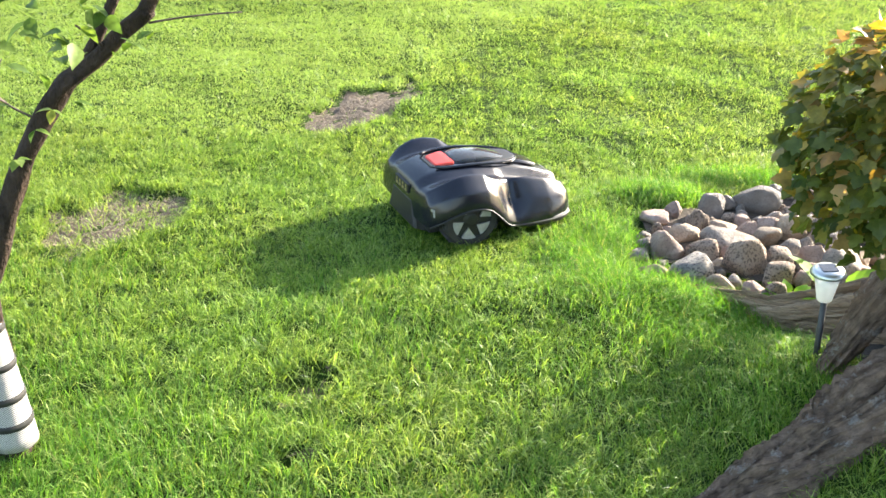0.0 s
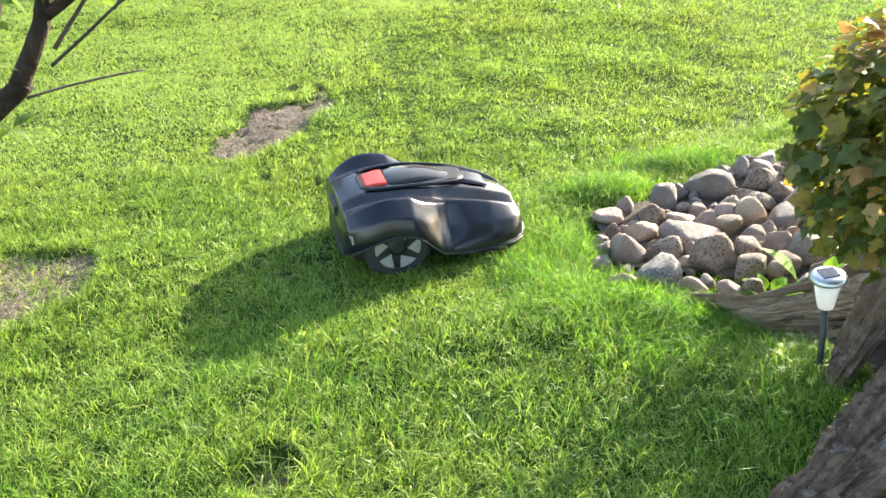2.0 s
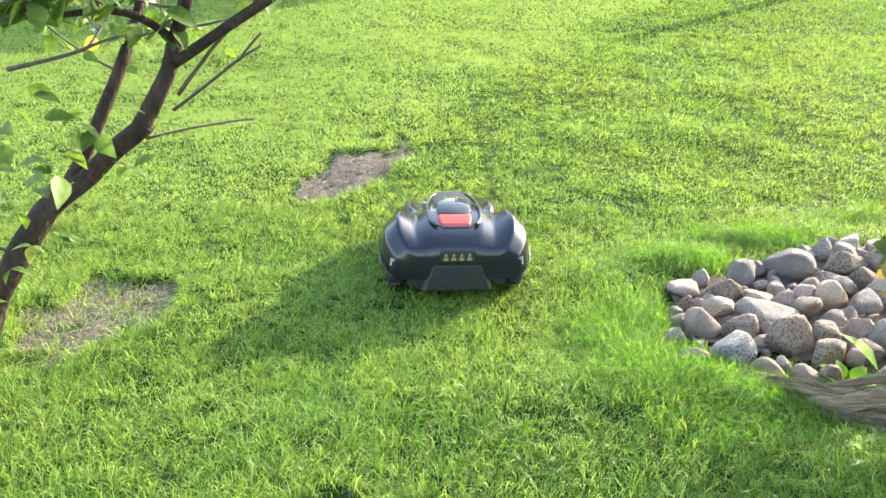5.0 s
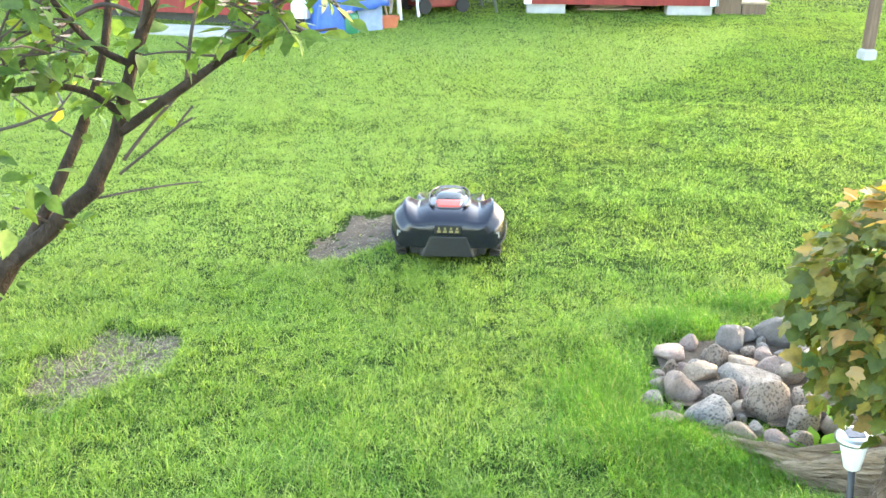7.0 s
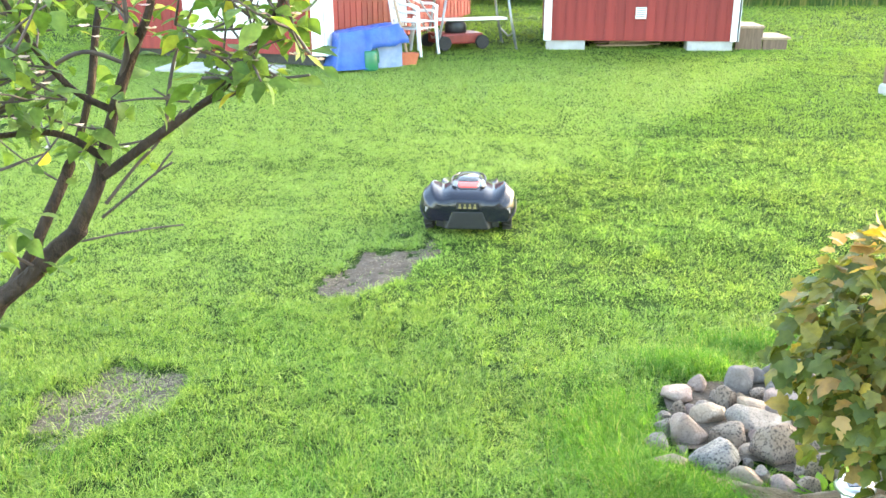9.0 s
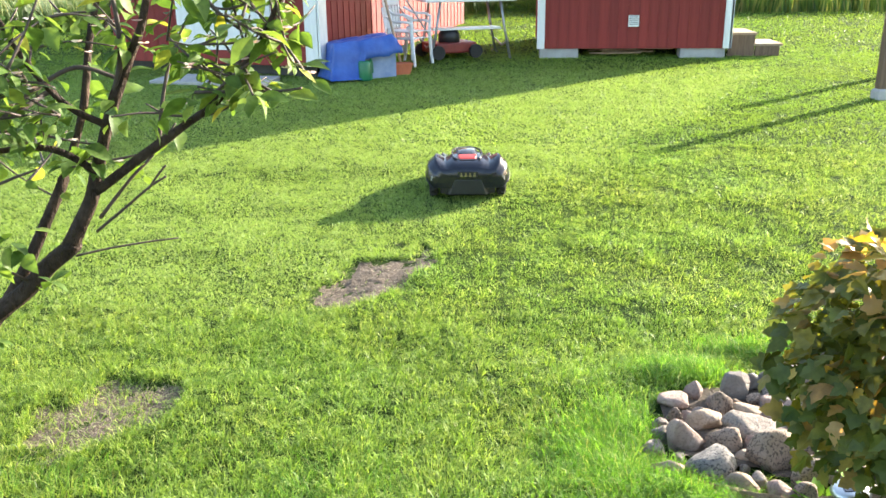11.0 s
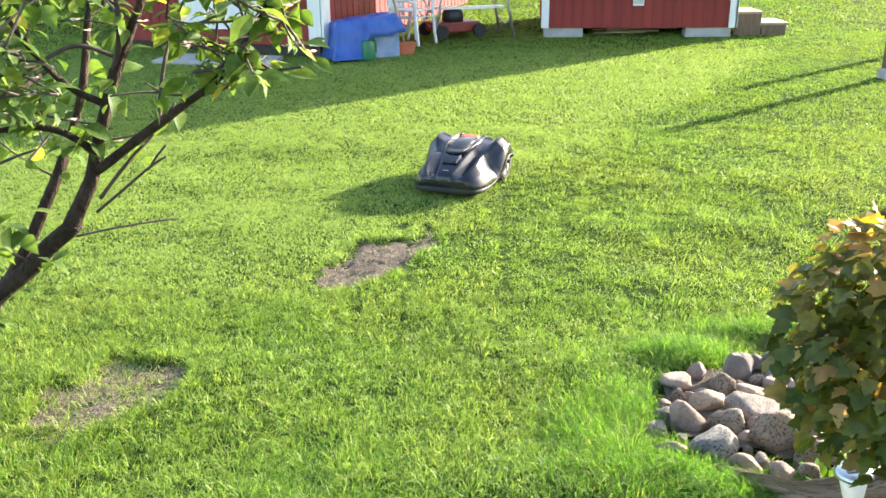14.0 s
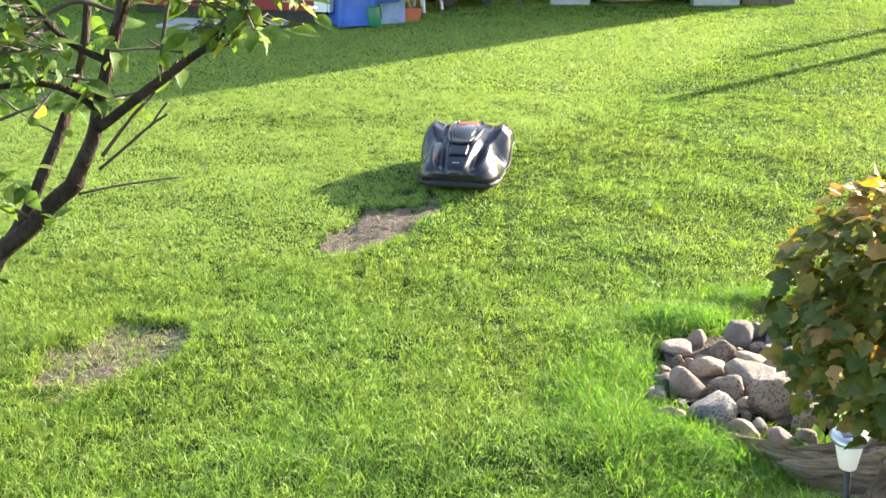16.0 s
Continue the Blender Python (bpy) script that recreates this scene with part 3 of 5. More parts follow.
stone(1.634, 3.177, 0.203, 0.126, 0.070, 23, "D")
stone(1.234, 3.242, 0.148, 0.092, 0.050, 0, "T")
stone(1.331, 3.211, 0.107, 0.067, 0.056, -14, "P")
stone(1.377, 3.132, 0.138, 0.088, 0.073, 5, "T")
stone(1.200, 3.104, 0.237, 0.147, 0.077, -16, "G")
stone(1.132, 3.284, 0.098, 0.074, 0.061, -18, "S")
stone(1.038, 3.158, 0.150, 0.093, 0.065, 15, "T")
stone(0.949, 3.207, 0.079, 0.071, 0.059, 0, "S")
stone(0.887, 3.138, 0.070, 0.043, 0.050, 4, "G")
stone(0.872, 3.052, 0.113, 0.070, 0.050, 23, "G")
stone(0.950, 2.990, 0.143, 0.122, 0.101, 5, "P")
stone(1.091, 2.991, 0.145, 0.090, 0.074, 0, "S")
stone(1.211, 2.884, 0.165, 0.142, 0.118, -5, "S")
stone(1.362, 2.915, 0.162, 0.101, 0.075, 10, "S")
stone(1.301, 3.013, 0.141, 0.087, 0.050, 25, "T")
stone(1.445, 3.048, 0.105, 0.065, 0.054, -21, "G")
stone(1.489, 2.948, 0.119, 0.085, 0.071, -16, "P")
stone(1.567, 2.890, 0.182, 0.135, 0.112, 10, "G")
stone(1.316, 2.781, 0.141, 0.107, 0.089, -21, "S")
stone(1.023, 2.841, 0.248, 0.153, 0.087, 25, "W")
stone(0.829, 2.919, 0.095, 0.072, 0.060, 29, "G")
stone(0.856, 2.783, 0.120, 0.074, 0.050, 3, "T")
stone(1.084, 2.697, 0.134, 0.083, 0.050, -6, "T")
stone(1.141, 2.730, 0.065, 0.052, 0.050, 17, "G")
stone(1.194, 2.645, 0.120, 0.075, 0.050, -30, "P")
stone(1.259, 2.635, 0.093, 0.071, 0.059, 12, "S")
stone(1.461, 2.810, 0.137, 0.085, 0.063, 19, "S")
stone(1.401, 2.775, 0.075, 0.061, 0.051, -26, "P")
stone(1.615, 3.066, 0.074, 0.046, 0.050, -20, "P")
stone(1.705, 3.074, 0.109, 0.067, 0.050, 18, "G")
stone(1.485, 2.684, 0.104, 0.065, 0.050, 7, "G")
stone(1.686, 2.968, 0.098, 0.088, 0.073, -28, "T")
stone(1.585, 2.753, 0.123, 0.083, 0.069, -11, "S")
fill = random.Random(5)
for i in range(7000):
    fx, fy = fill.uniform(0.85, 2.75), fill.uniform(2.6, 4.1)
    size = fill.uniform(0.045, 0.14)
    if in_stones(np.array([fx]), np.array([fy]))[0] and all(math.hypot(fx - a, fy - b) > (size * 0.5 + c) * 0.6 for a, b, c in STONES):
        stone(fx, fy, size, size * fill.uniform(0.7, 0.95), size * fill.uniform(0.45, 0.65), fill.uniform(0, 180), fill.choice("DGGSSTPP"))
        if len(STONES) > 250:
            break

bed_bm = bmesh.new()
bed_x = np.arange(0.85, 2.95, 0.06)
bed_y = np.arange(2.55, 4.3, 0.06)
BX, BY = np.meshgrid(bed_x, bed_y)
BM = in_stones(BX, BY)
BZ = ground_z(BX, BY) + 0.016 + 0.006 * wave(BX * 30, BY * 30, 61)
bv = [[bed_bm.verts.new((BX[j, i], BY[j, i], BZ[j, i])) for i in range(len(bed_x))] for j in range(len(bed_y))]
for j in range(len(bed_y) - 1):
    for i in range(len(bed_x) - 1):
        if BM[j, i]:
            bed_bm.faces.new((bv[j][i], bv[j][i + 1], bv[j + 1][i + 1], bv[j + 1][i]))
bmesh.ops.delete(bed_bm, geom=[v for v in bed_bm.verts if not v.link_faces], context="VERTS")
tagged(part("stone_bed", bed_bm, m_soil, smooth=True), "dark soil under the stone bed", "bare soil", kind="structure")


# ---- driftwood stump ----
def root(name, points, radii, mat, parent, label, ridges=0.2):
    """A weathered root: long ridges and splits run along it."""
    line = smooth_line(points, 16)
    n, sides = len(line), 88
    off = Vector((len(bpy.data.objects) * 3.7, 1.3, 0.7))
    bm = bmesh.new()
    lay = bm.loops.layers.uv.verify()
    rows, up = [], Vector((0.1, 0.2, 1)).normalized()
    for i, p in enumerate(line):
        d = (line[min(i + 1, n - 1)] - line[max(i - 1, 0)]).normalized()
        a = d.cross(up).normalized()
        b = d.cross(a)
        f = i / (n - 1) * (len(radii) - 1)
        k = min(int(f), len(radii) - 2)
        r = radii[k] + (radii[k + 1] - radii[k]) * (f - k)
        row = []
        for s in range(sides):
            q = 2 * math.pi * s / sides + i * 0.02
            e = Vector((math.cos(q), math.sin(q), 0))
            w = 1 + 0.25 * noise.noise(e * 1.1 + Vector((0, 0, i * 0.09)) + off)
            w -= ridges * abs(noise.noise(e * 3.2 + Vector((0, 0, i * 0.05)) + off)) * 1.3
            w -= ridges * 0.8 * abs(noise.noise(e * 7 + Vector((0, 0, i * 0.035)) + off))
            w -= ridges * 0.5 * abs(noise.noise(e * 17 + Vector((0, 0, i * 0.06)) + off))
            w += 0.06 * noise.noise(e * 5 + Vector((0, 0, i * 0.5)) + off)
            row.append(bm.verts.new(p + (a * math.cos(q) + b * math.sin(q)) * r * w))
        rows.append(row)
    for i in range(n - 1):
        for s in range(sides):
            t = (s + 1) % sides
            fc = bm.faces.new((rows[i][s], rows[i][t], rows[i + 1][t], rows[i + 1][s]))
            for lp, (u, v) in zip(fc.loops, ((i, s), (i, s + 1), (i + 1, s + 1), (i + 1, s))):
                lp[lay].uv = (u / n * 1.5, v / sides)
    bm.faces.new(rows[0][::-1])
    bm.faces.new(rows[-1])
    bmesh.ops.recalc_face_normals(bm, faces=bm.faces)
    return part(name, bm, mat, parent, label, smooth=True)


stump = thing("driftwood_stump", pose(0, 0, 0), "weathered grey driftwood stump with splayed roots edging the stones", "tree stump")
STRANDS = [
    ([(0.93, 2.78, 0.02), (1.0, 2.67, 0.05), (1.1, 2.58, 0.075), (1.22, 2.5, 0.095), (1.4, 2.46, 0.12)], [0.008, 0.02, 0.026, 0.03, 0.03]),
    ([(0.99, 2.7, 0.02), (1.07, 2.58, 0.035), (1.17, 2.49, 0.05), (1.3, 2.42, 0.07), (1.5, 2.36, 0.1)], [0.008, 0.018, 0.028, 0.04, 0.05]),
    ([(1.1, 2.53, 0.045), (1.2, 2.46, 0.085), (1.33, 2.43, 0.12), (1.47, 2.4, 0.15), (1.68, 2.3, 0.22)], [0.01, 0.03, 0.05, 0.075, 0.13]),
    ([(1.14, 2.47, 0.02), (1.25, 2.39, 0.035), (1.38, 2.35, 0.05), (1.55, 2.28, 0.09)], [0.008, 0.022, 0.035, 0.06]),
    ([(1.16, 2.53, 0.1), (1.27, 2.49, 0.145), (1.4, 2.48, 0.175), (1.55, 2.48, 0.22), (1.7, 2.42, 0.27)], [0.006, 0.014, 0.022, 0.03, 0.05]),
    ([(1.04, 2.61, 0.085), (1.13, 2.54, 0.115), (1.2, 2.5, 0.12)], [0.004, 0.011, 0.004]),
]
for strand, girths in STRANDS:
    root("root", strand, girths, m_drift, stump, "bleached fibrous root lying along the stones", 0.5)
root("root", [(1.12, 1.95, 0.05), (1.17, 1.97, 0.2), (1.24, 2.0, 0.33), (1.31, 2.03, 0.44), (1.45, 2.06, 0.5), (1.7, 2.12, 0.52)], [0.02, 0.038, 0.058, 0.075, 0.11, 0.16], m_stump, stump, "upright dark grey root flare", 0.4)
root("root", [(0.71, 1.49, 0.03), (0.8, 1.55, 0.07), (0.93, 1.61, 0.125), (1.05, 1.67, 0.175), (1.2, 1.75, 0.245), (1.45, 1.87, 0.34), (1.72, 2.0, 0.4)], [0.05, 0.072, 0.092, 0.105, 0.12, 0.15, 0.2], m_stump, stump, "thick lichened root with flaking bark", 0.42)
root("trunk_butt", [(1.55, 2.1, 0.1), (1.68, 2.08, 0.3), (1.8, 2.06, 0.5)], [0.22, 0.24, 0.18], m_stump, stump, "dark hollow butt of the stump")


# ---- solar lamp ----
def solar_lamp(m):
    ob = thing("garden_lamp", m, "small solar garden lamp with frosted white cup on a dark stake", "garden lamp")
    part("stake", loft(bmesh.new(), [disc_ring(0.007, -0.06, 12), disc_ring(0.0085, 0.0, 12), disc_ring(0.0085, 0.205, 12)]), m_dark, ob, "dark metal stake", smooth=True)
    part("cup", loft(bmesh.new(), [disc_ring(0.018, 0.2), disc_ring(0.02, 0.202), disc_ring(0.029, 0.25), disc_ring(0.034, 0.28)]), m_frost, ob, "frosted white cup", smooth=True)
    cap = part("cap", loft(bmesh.new(), [disc_ring(0.036, 0.279), disc_ring(0.046, 0.284), disc_ring(0.047, 0.288), disc_ring(0.041, 0.297), disc_ring(0.032, 0.301)]), m_chrome, ob, "shiny metal cap", smooth=True)
    part("solar_panel", boxed(-0.021, 0.021, -0.021, 0.021, 0.3005, 0.3035), m_panel, cap, "dark solar cell")
    return ob


solar_lamp(pose(1.165, 2.04, 0.187, 0, -6, 0))


# ---- small plants ----
def leaf_outline(kind):
    """Half outline of a leaf along its length: distance, half width."""
    if kind == "oval":
        return [(0.0, 0.02), (0.12, 0.16), (0.32, 0.29), (0.55, 0.28), (0.78, 0.15), (1.0, 0.0)]
    return [(0.0, 0.02), (0.02, 0.22), (0.1, 0.4), (0.22, 0.34), (0.42, 0.54), (0.5, 0.48), (0.55, 0.28), (0.72, 0.28), (0.82, 0.16), (1.0, 0.0)]


def add_leaf(bm, at, ahead, up, length, kind="oval", fold=0.25, curl=0.3):
    ahead = ahead.normalized()
    side = ahead.cross(up)
    if side.length < 0.05:
        side = ahead.cross(Vector((1, 0.3, 0)))
    side.normalize()
    nrm = side.cross(ahead)
    mids, lefts, rights = [], [], []
    for d, w in leaf_outline(kind):
        c = at + ahead * d * length - nrm * curl * length * d * d
        mids.append(bm.verts.new(c))
        lefts.append(bm.verts.new(c + side * w * length + nrm * fold * w * length))
        rights.append(bm.verts.new(c - side * w * length + nrm * fold * w * length))
    for i in range(len(mids) - 1):
        last = i == len(mids) - 2
        for e in (lefts, rights):
            q = (mids[i], mids[i + 1], e[i]) if last else (mids[i], mids[i + 1], e[i + 1], e[i])
            bm.faces.new(q if e is rights else q[::-1])


def sprout(x, y, n, length, label, seed, steep):
    r = random.Random(seed)
    ob = thing("leafy_plant", pose(x, y, float(ground_z(x, y)) + 0.02), label, "plant")
    for i in range(n):
        bm = bmesh.new()
        a = i * 2.4 + r.uniform(-0.4, 0.4)
        d = Vector((math.cos(a), math.sin(a), steep * r.uniform(0.7, 1.3)))
        stalk = d.normalized() * length * 0.5
        tube(bm, [(0, 0, 0), stalk * 0.6 + Vector((0, 0, 0.01)), stalk], [0.003, 0.002], 5)
        add_leaf(bm, stalk, d, Vector((0, 0, 1)), length * r.uniform(0.7, 1.1), "oval", 0.2, 0.35)
        part("leaf", bm, m_sprout, ob, smooth=True)
    return ob


sprout(1.3, 2.6, 13, 0.085, "low bright green leafy plant between stones and driftwood", 4, 0.9)
sprout(1.45, 2.62, 3, 0.17, "broad upright green leaves beside the driftwood", 9, 2.2)


# ---- cherry tree ----
tree = thing("cherry_tree", pose(-1.03, 1.72, 0), "young leaning cherry tree with fresh leaves and fading blossom", "tree")
TREE_AT = Vector((-1.03, 1.72, 0))
TWIGS = []


def limb(name, points, radii, twig=True, mat=None, sides=9, label=""):
    bm = bmesh.new()
    line = [p - TREE_AT for p in smooth_line(points, 5)]
    tube(bm, line, radii, sides, 0.35)
    if twig:
        TWIGS.append([p + TREE_AT for p in line])
    return part(name, bm, mat or m_bark, tree, label, smooth=True)


limb("trunk", [(-1.04, 1.72, -0.05), (-1.031, 1.72, 0.009), (-1.022, 1.721, 0.178), (-1.03, 1.723, 0.353), (-1.016, 1.724, 0.484), (-0.978, 1.725, 0.578), (-0.92, 1.727, 0.711), (-0.836, 1.728, 0.876), (-0.757, 1.73, 0.994), (-0.713, 1.731, 1.034), (-0.66, 1.732, 1.074), (-0.6, 1.732, 1.13), (-0.538, 1.73, 1.179)], [0.045, 0.036, 0.03, 0.024, 0.022, 0.019, 0.016], False, None, 14)
limb("branch", [(-0.552, 1.731, 1.168), (-0.495, 1.726, 1.259), (-0.469, 1.724, 1.328), (-0.422, 1.721, 1.452), (-0.382, 1.718, 1.530), (-0.343, 1.715, 1.610), (-0.307, 1.715, 1.753)], [0.016, 0.013, 0.011, 0.008, 0.006])
limb("branch", [(-0.700, 1.739, 1.051), (-0.659, 1.757, 1.125), (-0.605, 1.783, 1.234), (-0.564, 1.808, 1.331), (-0.534, 1.834, 1.434), (-0.517, 1.860, 1.557), (-0.481, 1.885, 1.700)], [0.015, 0.012, 0.01, 0.008, 0.005])
limb("branch", [(-0.478, 1.723, 1.285), (-0.370, 1.693, 1.358), (-0.276, 1.672, 1.420), (-0.209, 1.651, 1.463), (-0.151, 1.630, 1.521), (-0.101, 1.608, 1.580), (-0.052, 1.587, 1.658)], [0.009, 0.0085, 0.007, 0.005, 0.004])
limb("branch", [(-0.467, 1.720, 1.322), (-0.518, 1.697, 1.366), (-0.565, 1.677, 1.380), (-0.629, 1.659, 1.375), (-0.765, 1.640, 1.371)], [0.007, 0.006, 0.005, 0.004])
limb("branch", [(-0.432, 1.721, 1.410), (-0.487, 1.688, 1.450), (-0.529, 1.662, 1.515), (-0.551, 1.635, 1.582), (-0.573, 1.608, 1.658)], [0.007, 0.006, 0.004])
limb("twig", [(-0.545, 1.735, 1.15), (-0.49, 1.77, 1.155), (-0.42, 1.81, 1.158), (-0.372, 1.834, 1.158)], [0.0026, 0.0022, 0.0016], False, m_twig, 6)
limb("twig", [(-0.488, 1.723, 1.205), (-0.418, 1.707, 1.258), (-0.365, 1.701, 1.299), (-0.326, 1.693, 1.323)], [0.003, 0.0026, 0.0022], False, m_twig, 6)
limb("twig", [(-0.367, 1.703, 1.295), (-0.345, 1.697, 1.322), (-0.324, 1.693, 1.344)], [0.0024, 0.002], False, m_twig, 6)
limb("twig", [(-0.478, 1.723, 1.232), (-0.422, 1.747, 1.301), (-0.384, 1.779, 1.343), (-0.339, 1.800, 1.402)], [0.004, 0.003, 0.002], True, m_twig, 6)
limb("twig", [(-0.691, 1.587, 1.306), (-0.595, 1.587, 1.330), (-0.555, 1.598, 1.344), (-0.521, 1.608, 1.355)], [0.004, 0.003, 0.002], False, m_twig, 6)
limb("twig", [(-0.510, 1.683, 1.487), (-0.550, 1.619, 1.453), (-0.600, 1.587, 1.418), (-0.680, 1.544, 1.381)], [0.005, 0.004, 0.003], True, m_twig, 6)
limb("twig", [(-0.403, 1.720, 1.498), (-0.468, 1.693, 1.522), (-0.527, 1.651, 1.489), (-0.576, 1.587, 1.438), (-0.659, 1.544, 1.413)], [0.005, 0.004, 0.003], True, m_twig, 6)
limb("twig", [(-0.419, 1.719, 1.461), (-0.389, 1.704, 1.537), (-0.383, 1.693, 1.626), (-0.403, 1.693, 1.721)], [0.006, 0.005, 0.003], True, m_twig, 6)
limb("twig", [(-0.238, 1.662, 1.440), (-0.189, 1.651, 1.456), (-0.157, 1.640, 1.478), (-0.116, 1.630, 1.487)], [0.004, 0.003, 0.002], True, m_twig, 6)
limb("twig", [(-0.329, 1.688, 1.389), (-0.310, 1.693, 1.487), (-0.281, 1.704, 1.571), (-0.223, 1.715, 1.658)], [0.004, 0.003, 0.002], True, m_twig, 6)
limb("twig", [(-0.222, 1.656, 1.455), (-0.236, 1.693, 1.487), (-0.188, 1.757, 1.534), (-0.139, 1.800, 1.594)], [0.004, 0.003, 0.002], True, m_twig, 6)
limb("twig", [(-0.101, 1.608, 1.580), (-0.068, 1.582, 1.574), (-0.041, 1.576, 1.551), (-0.018, 1.566, 1.518)], [0.003, 0.002], True, m_twig, 6)
limb("twig", [(-0.179, 1.640, 1.496), (-0.126, 1.619, 1.492), (-0.084, 1.608, 1.492), (-0.036, 1.587, 1.500)], [0.003, 0.002], True, m_twig, 6)
limb("twig", [(-0.805, 1.723, 0.929), (-0.854, 1.702, 0.966), (-0.894, 1.692, 1.013)], [0.003, 0.002], True, m_twig, 6)
rnd = random.Random(77)
for i in range(170):
    host = TWIGS[rnd.randrange(len(TWIGS))]
    p = host[rnd.randrange(len(host) // 3, len(host))]
    d = Vector((rnd.gauss(-0.15, 0.7), rnd.gauss(0, 0.6), rnd.uniform(-0.1, 0.9))).normalized() * rnd.uniform(0.06, 0.17)
    b = p + d * 0.5 + Vector((0, 0, rnd.uniform(-0.012, 0.012)))
    e = p + d
    if e.x > -0.02 or (e.x > -0.33 and e.z < 1.42):
        continue
    limb("twig", [p, b, e], [0.0026, 0.0014], True, m_twig, 5)

crown, blossom = bmesh.new(), bmesh.new()
for line in TWIGS:
    ln = sum((a - b).length for a, b in zip(line, line[1:]))
    for k in range(int(ln / 0.029) + 1):
        f = rnd.uniform(0.25, 1.0) ** 0.7 * (len(line) - 1.001)
        i = int(f)
        p = line[i].lerp(line[i + 1], f - i)
        if p.z < 1.25 and rnd.random() < 0.6:
            continue
        a = rnd.uniform(0, 6.28)
        ahead = Vector((math.cos(a), math.sin(a), rnd.uniform(-0.9, 0.35)))
        stalk = ahead.normalized() * 0.014 + Vector((0, 0, -0.004))
        up = Vector((rnd.gauss(0, 0.6), rnd.gauss(0, 0.6), 1))
        if rnd.random() < 0.12:
            for q in range(5):
                c = a + q * 1.257
                add_leaf(blossom, p - TREE_AT + stalk, Vector((math.cos(c), math.sin(c), 0.2)), up, 0.011, "oval", 0.1, 0.0)
        else:
            tube(crown, [p - TREE_AT, p - TREE_AT + stalk], [0.0009, 0.0007], 3)
            add_leaf(crown, p - TREE_AT + stalk, ahead, up, rnd.uniform(0.022, 0.056), "oval", rnd.uniform(0.1, 0.5), rnd.uniform(0.0, 0.5))
for lx, ly, lz in ((-0.79, 1.66, 0.93), (-0.84, 1.66, 0.86), (-0.69, 1.65, 1.0), (-0.85, 1.63, 0.99), (-0.74, 1.65, 0.98), (-0.55, 1.64, 1.13), (-0.5, 1.62, 1.16)):
    for k in range(3):
        add_leaf(crown, Vector((lx, ly, lz)) - TREE_AT, Vector((rnd.gauss(0, 1), rnd.gauss(0, 0.6), rnd.uniform(-0.6, 0.3))), Vector((0.2, 0.1, 1)), rnd.uniform(0.02, 0.04), "oval", 0.3, 0.3)
limb("twig", [(-0.64, 1.732, 1.09), (-0.65, 1.67, 1.14), (-0.645, 1.61, 1.17)], [0.004, 0.003, 0.002], False, m_twig, 6)
for k in range(30):
    q = Vector((-0.655 + rnd.gauss(0, 0.045), 1.61 + rnd.gauss(0, 0.045), 1.185 + rnd.gauss(0, 0.04))) - TREE_AT
    add_leaf(crown, q, Vector((rnd.gauss(0.2, 1), rnd.gauss(0, 0.7), rnd.uniform(-0.8, 0.3))), Vector((rnd.gauss(0, 0.4), rnd.gauss(0, 0.4), 1)), rnd.uniform(0.035, 0.06), "oval", 0.3, 0.3)
part("crown", crown, m_leaf, tree, "fresh green pointed leaves", smooth=True)["kind"] = "stuff"
part("blossom", blossom, m_blossom, tree, "fading pinkish white blossom")["kind"] = "stuff"
SHOOT_AT = Vector((-0.98, 1.725, 0.578))
shoot_bm = bmesh.new()
tube(shoot_bm, [q - SHOOT_AT for q in smooth_line([SHOOT_AT, (-0.97, 1.4, 0.95), (-0.72, 1.08, 1.28), (-0.48, 0.957, 1.356), (-0.44, 0.95, 1.352)], 6)], [0.006, 0.004, 0.003, 0.0018], 6)
shoot = part("swaying_twig", shoot_bm, m_twig, tree, "side shoot with large drooping leaves swaying in the wind", smooth=True)
shoot.location = SHOOT_AT - TREE_AT
for base, tip, up in (((-0.425, 0.955, 1.36), (-0.335, 0.965, 1.308), (0.1, -0.25, 1)), ((-0.43, 0.95, 1.342), (-0.341, 0.948, 1.282), (0.1, -0.5, 1)), ((-0.43, 0.945, 1.322), (-0.357, 0.918, 1.243), (0.2, -0.5, 1)), ((-0.43, 0.955, 1.318), (-0.368, 0.955, 1.262), (0.5, -0.1, 1)), ((-0.425, 0.96, 1.35), (-0.362, 0.98, 1.318), (0.2, 0.0, 1)), ((-0.42, 0.95, 1.36), (-0.372, 0.95, 1.345), (0.0, -0.9, 0.6)), ((-0.46, 0.955, 1.35), (-0.5, 0.92, 1.29), (-0.3, -0.3, 1))):
    lf = bmesh.new()
    add_leaf(lf, Vector(base) - SHOOT_AT, Vector(tip) - Vector(base), Vector(up), (Vector(tip) - Vector(base)).length * 1.03, "oval", 0.6, 0.12)
    bmesh.ops.subdivide_edges(lf, edges=lf.edges, cuts=1)
    part("leaf", lf, m_lit_shoot, shoot, "large leaf, yellow-green as if the sun shone through", smooth=True)
guard_rings = []
for i in range(14):
    f = i / 13
    c = Vector((-1.03, 1.72, 0.03)).lerp(Vector((-1.033, 1.715, 0.4)), f) - TREE_AT
    rr = 0.058 - 0.02 * f
    guard_rings.append([(c.x + rr * math.cos(q * 0.2618), c.y + rr * math.sin(q * 0.2618), c.z) for q in range(24)])
m_guard, nt_, b_ = material("woven_guard")
wv = node(nt_, "ShaderNodeTexWave", Scale=90.0, Distortion=1.0)
wv.wave_type, wv.bands_direction = "BANDS", "DIAGONAL"
nt_.links.new(nt_.nodes.new("ShaderNodeTexCoord").outputs["Object"], wv.inputs[0])
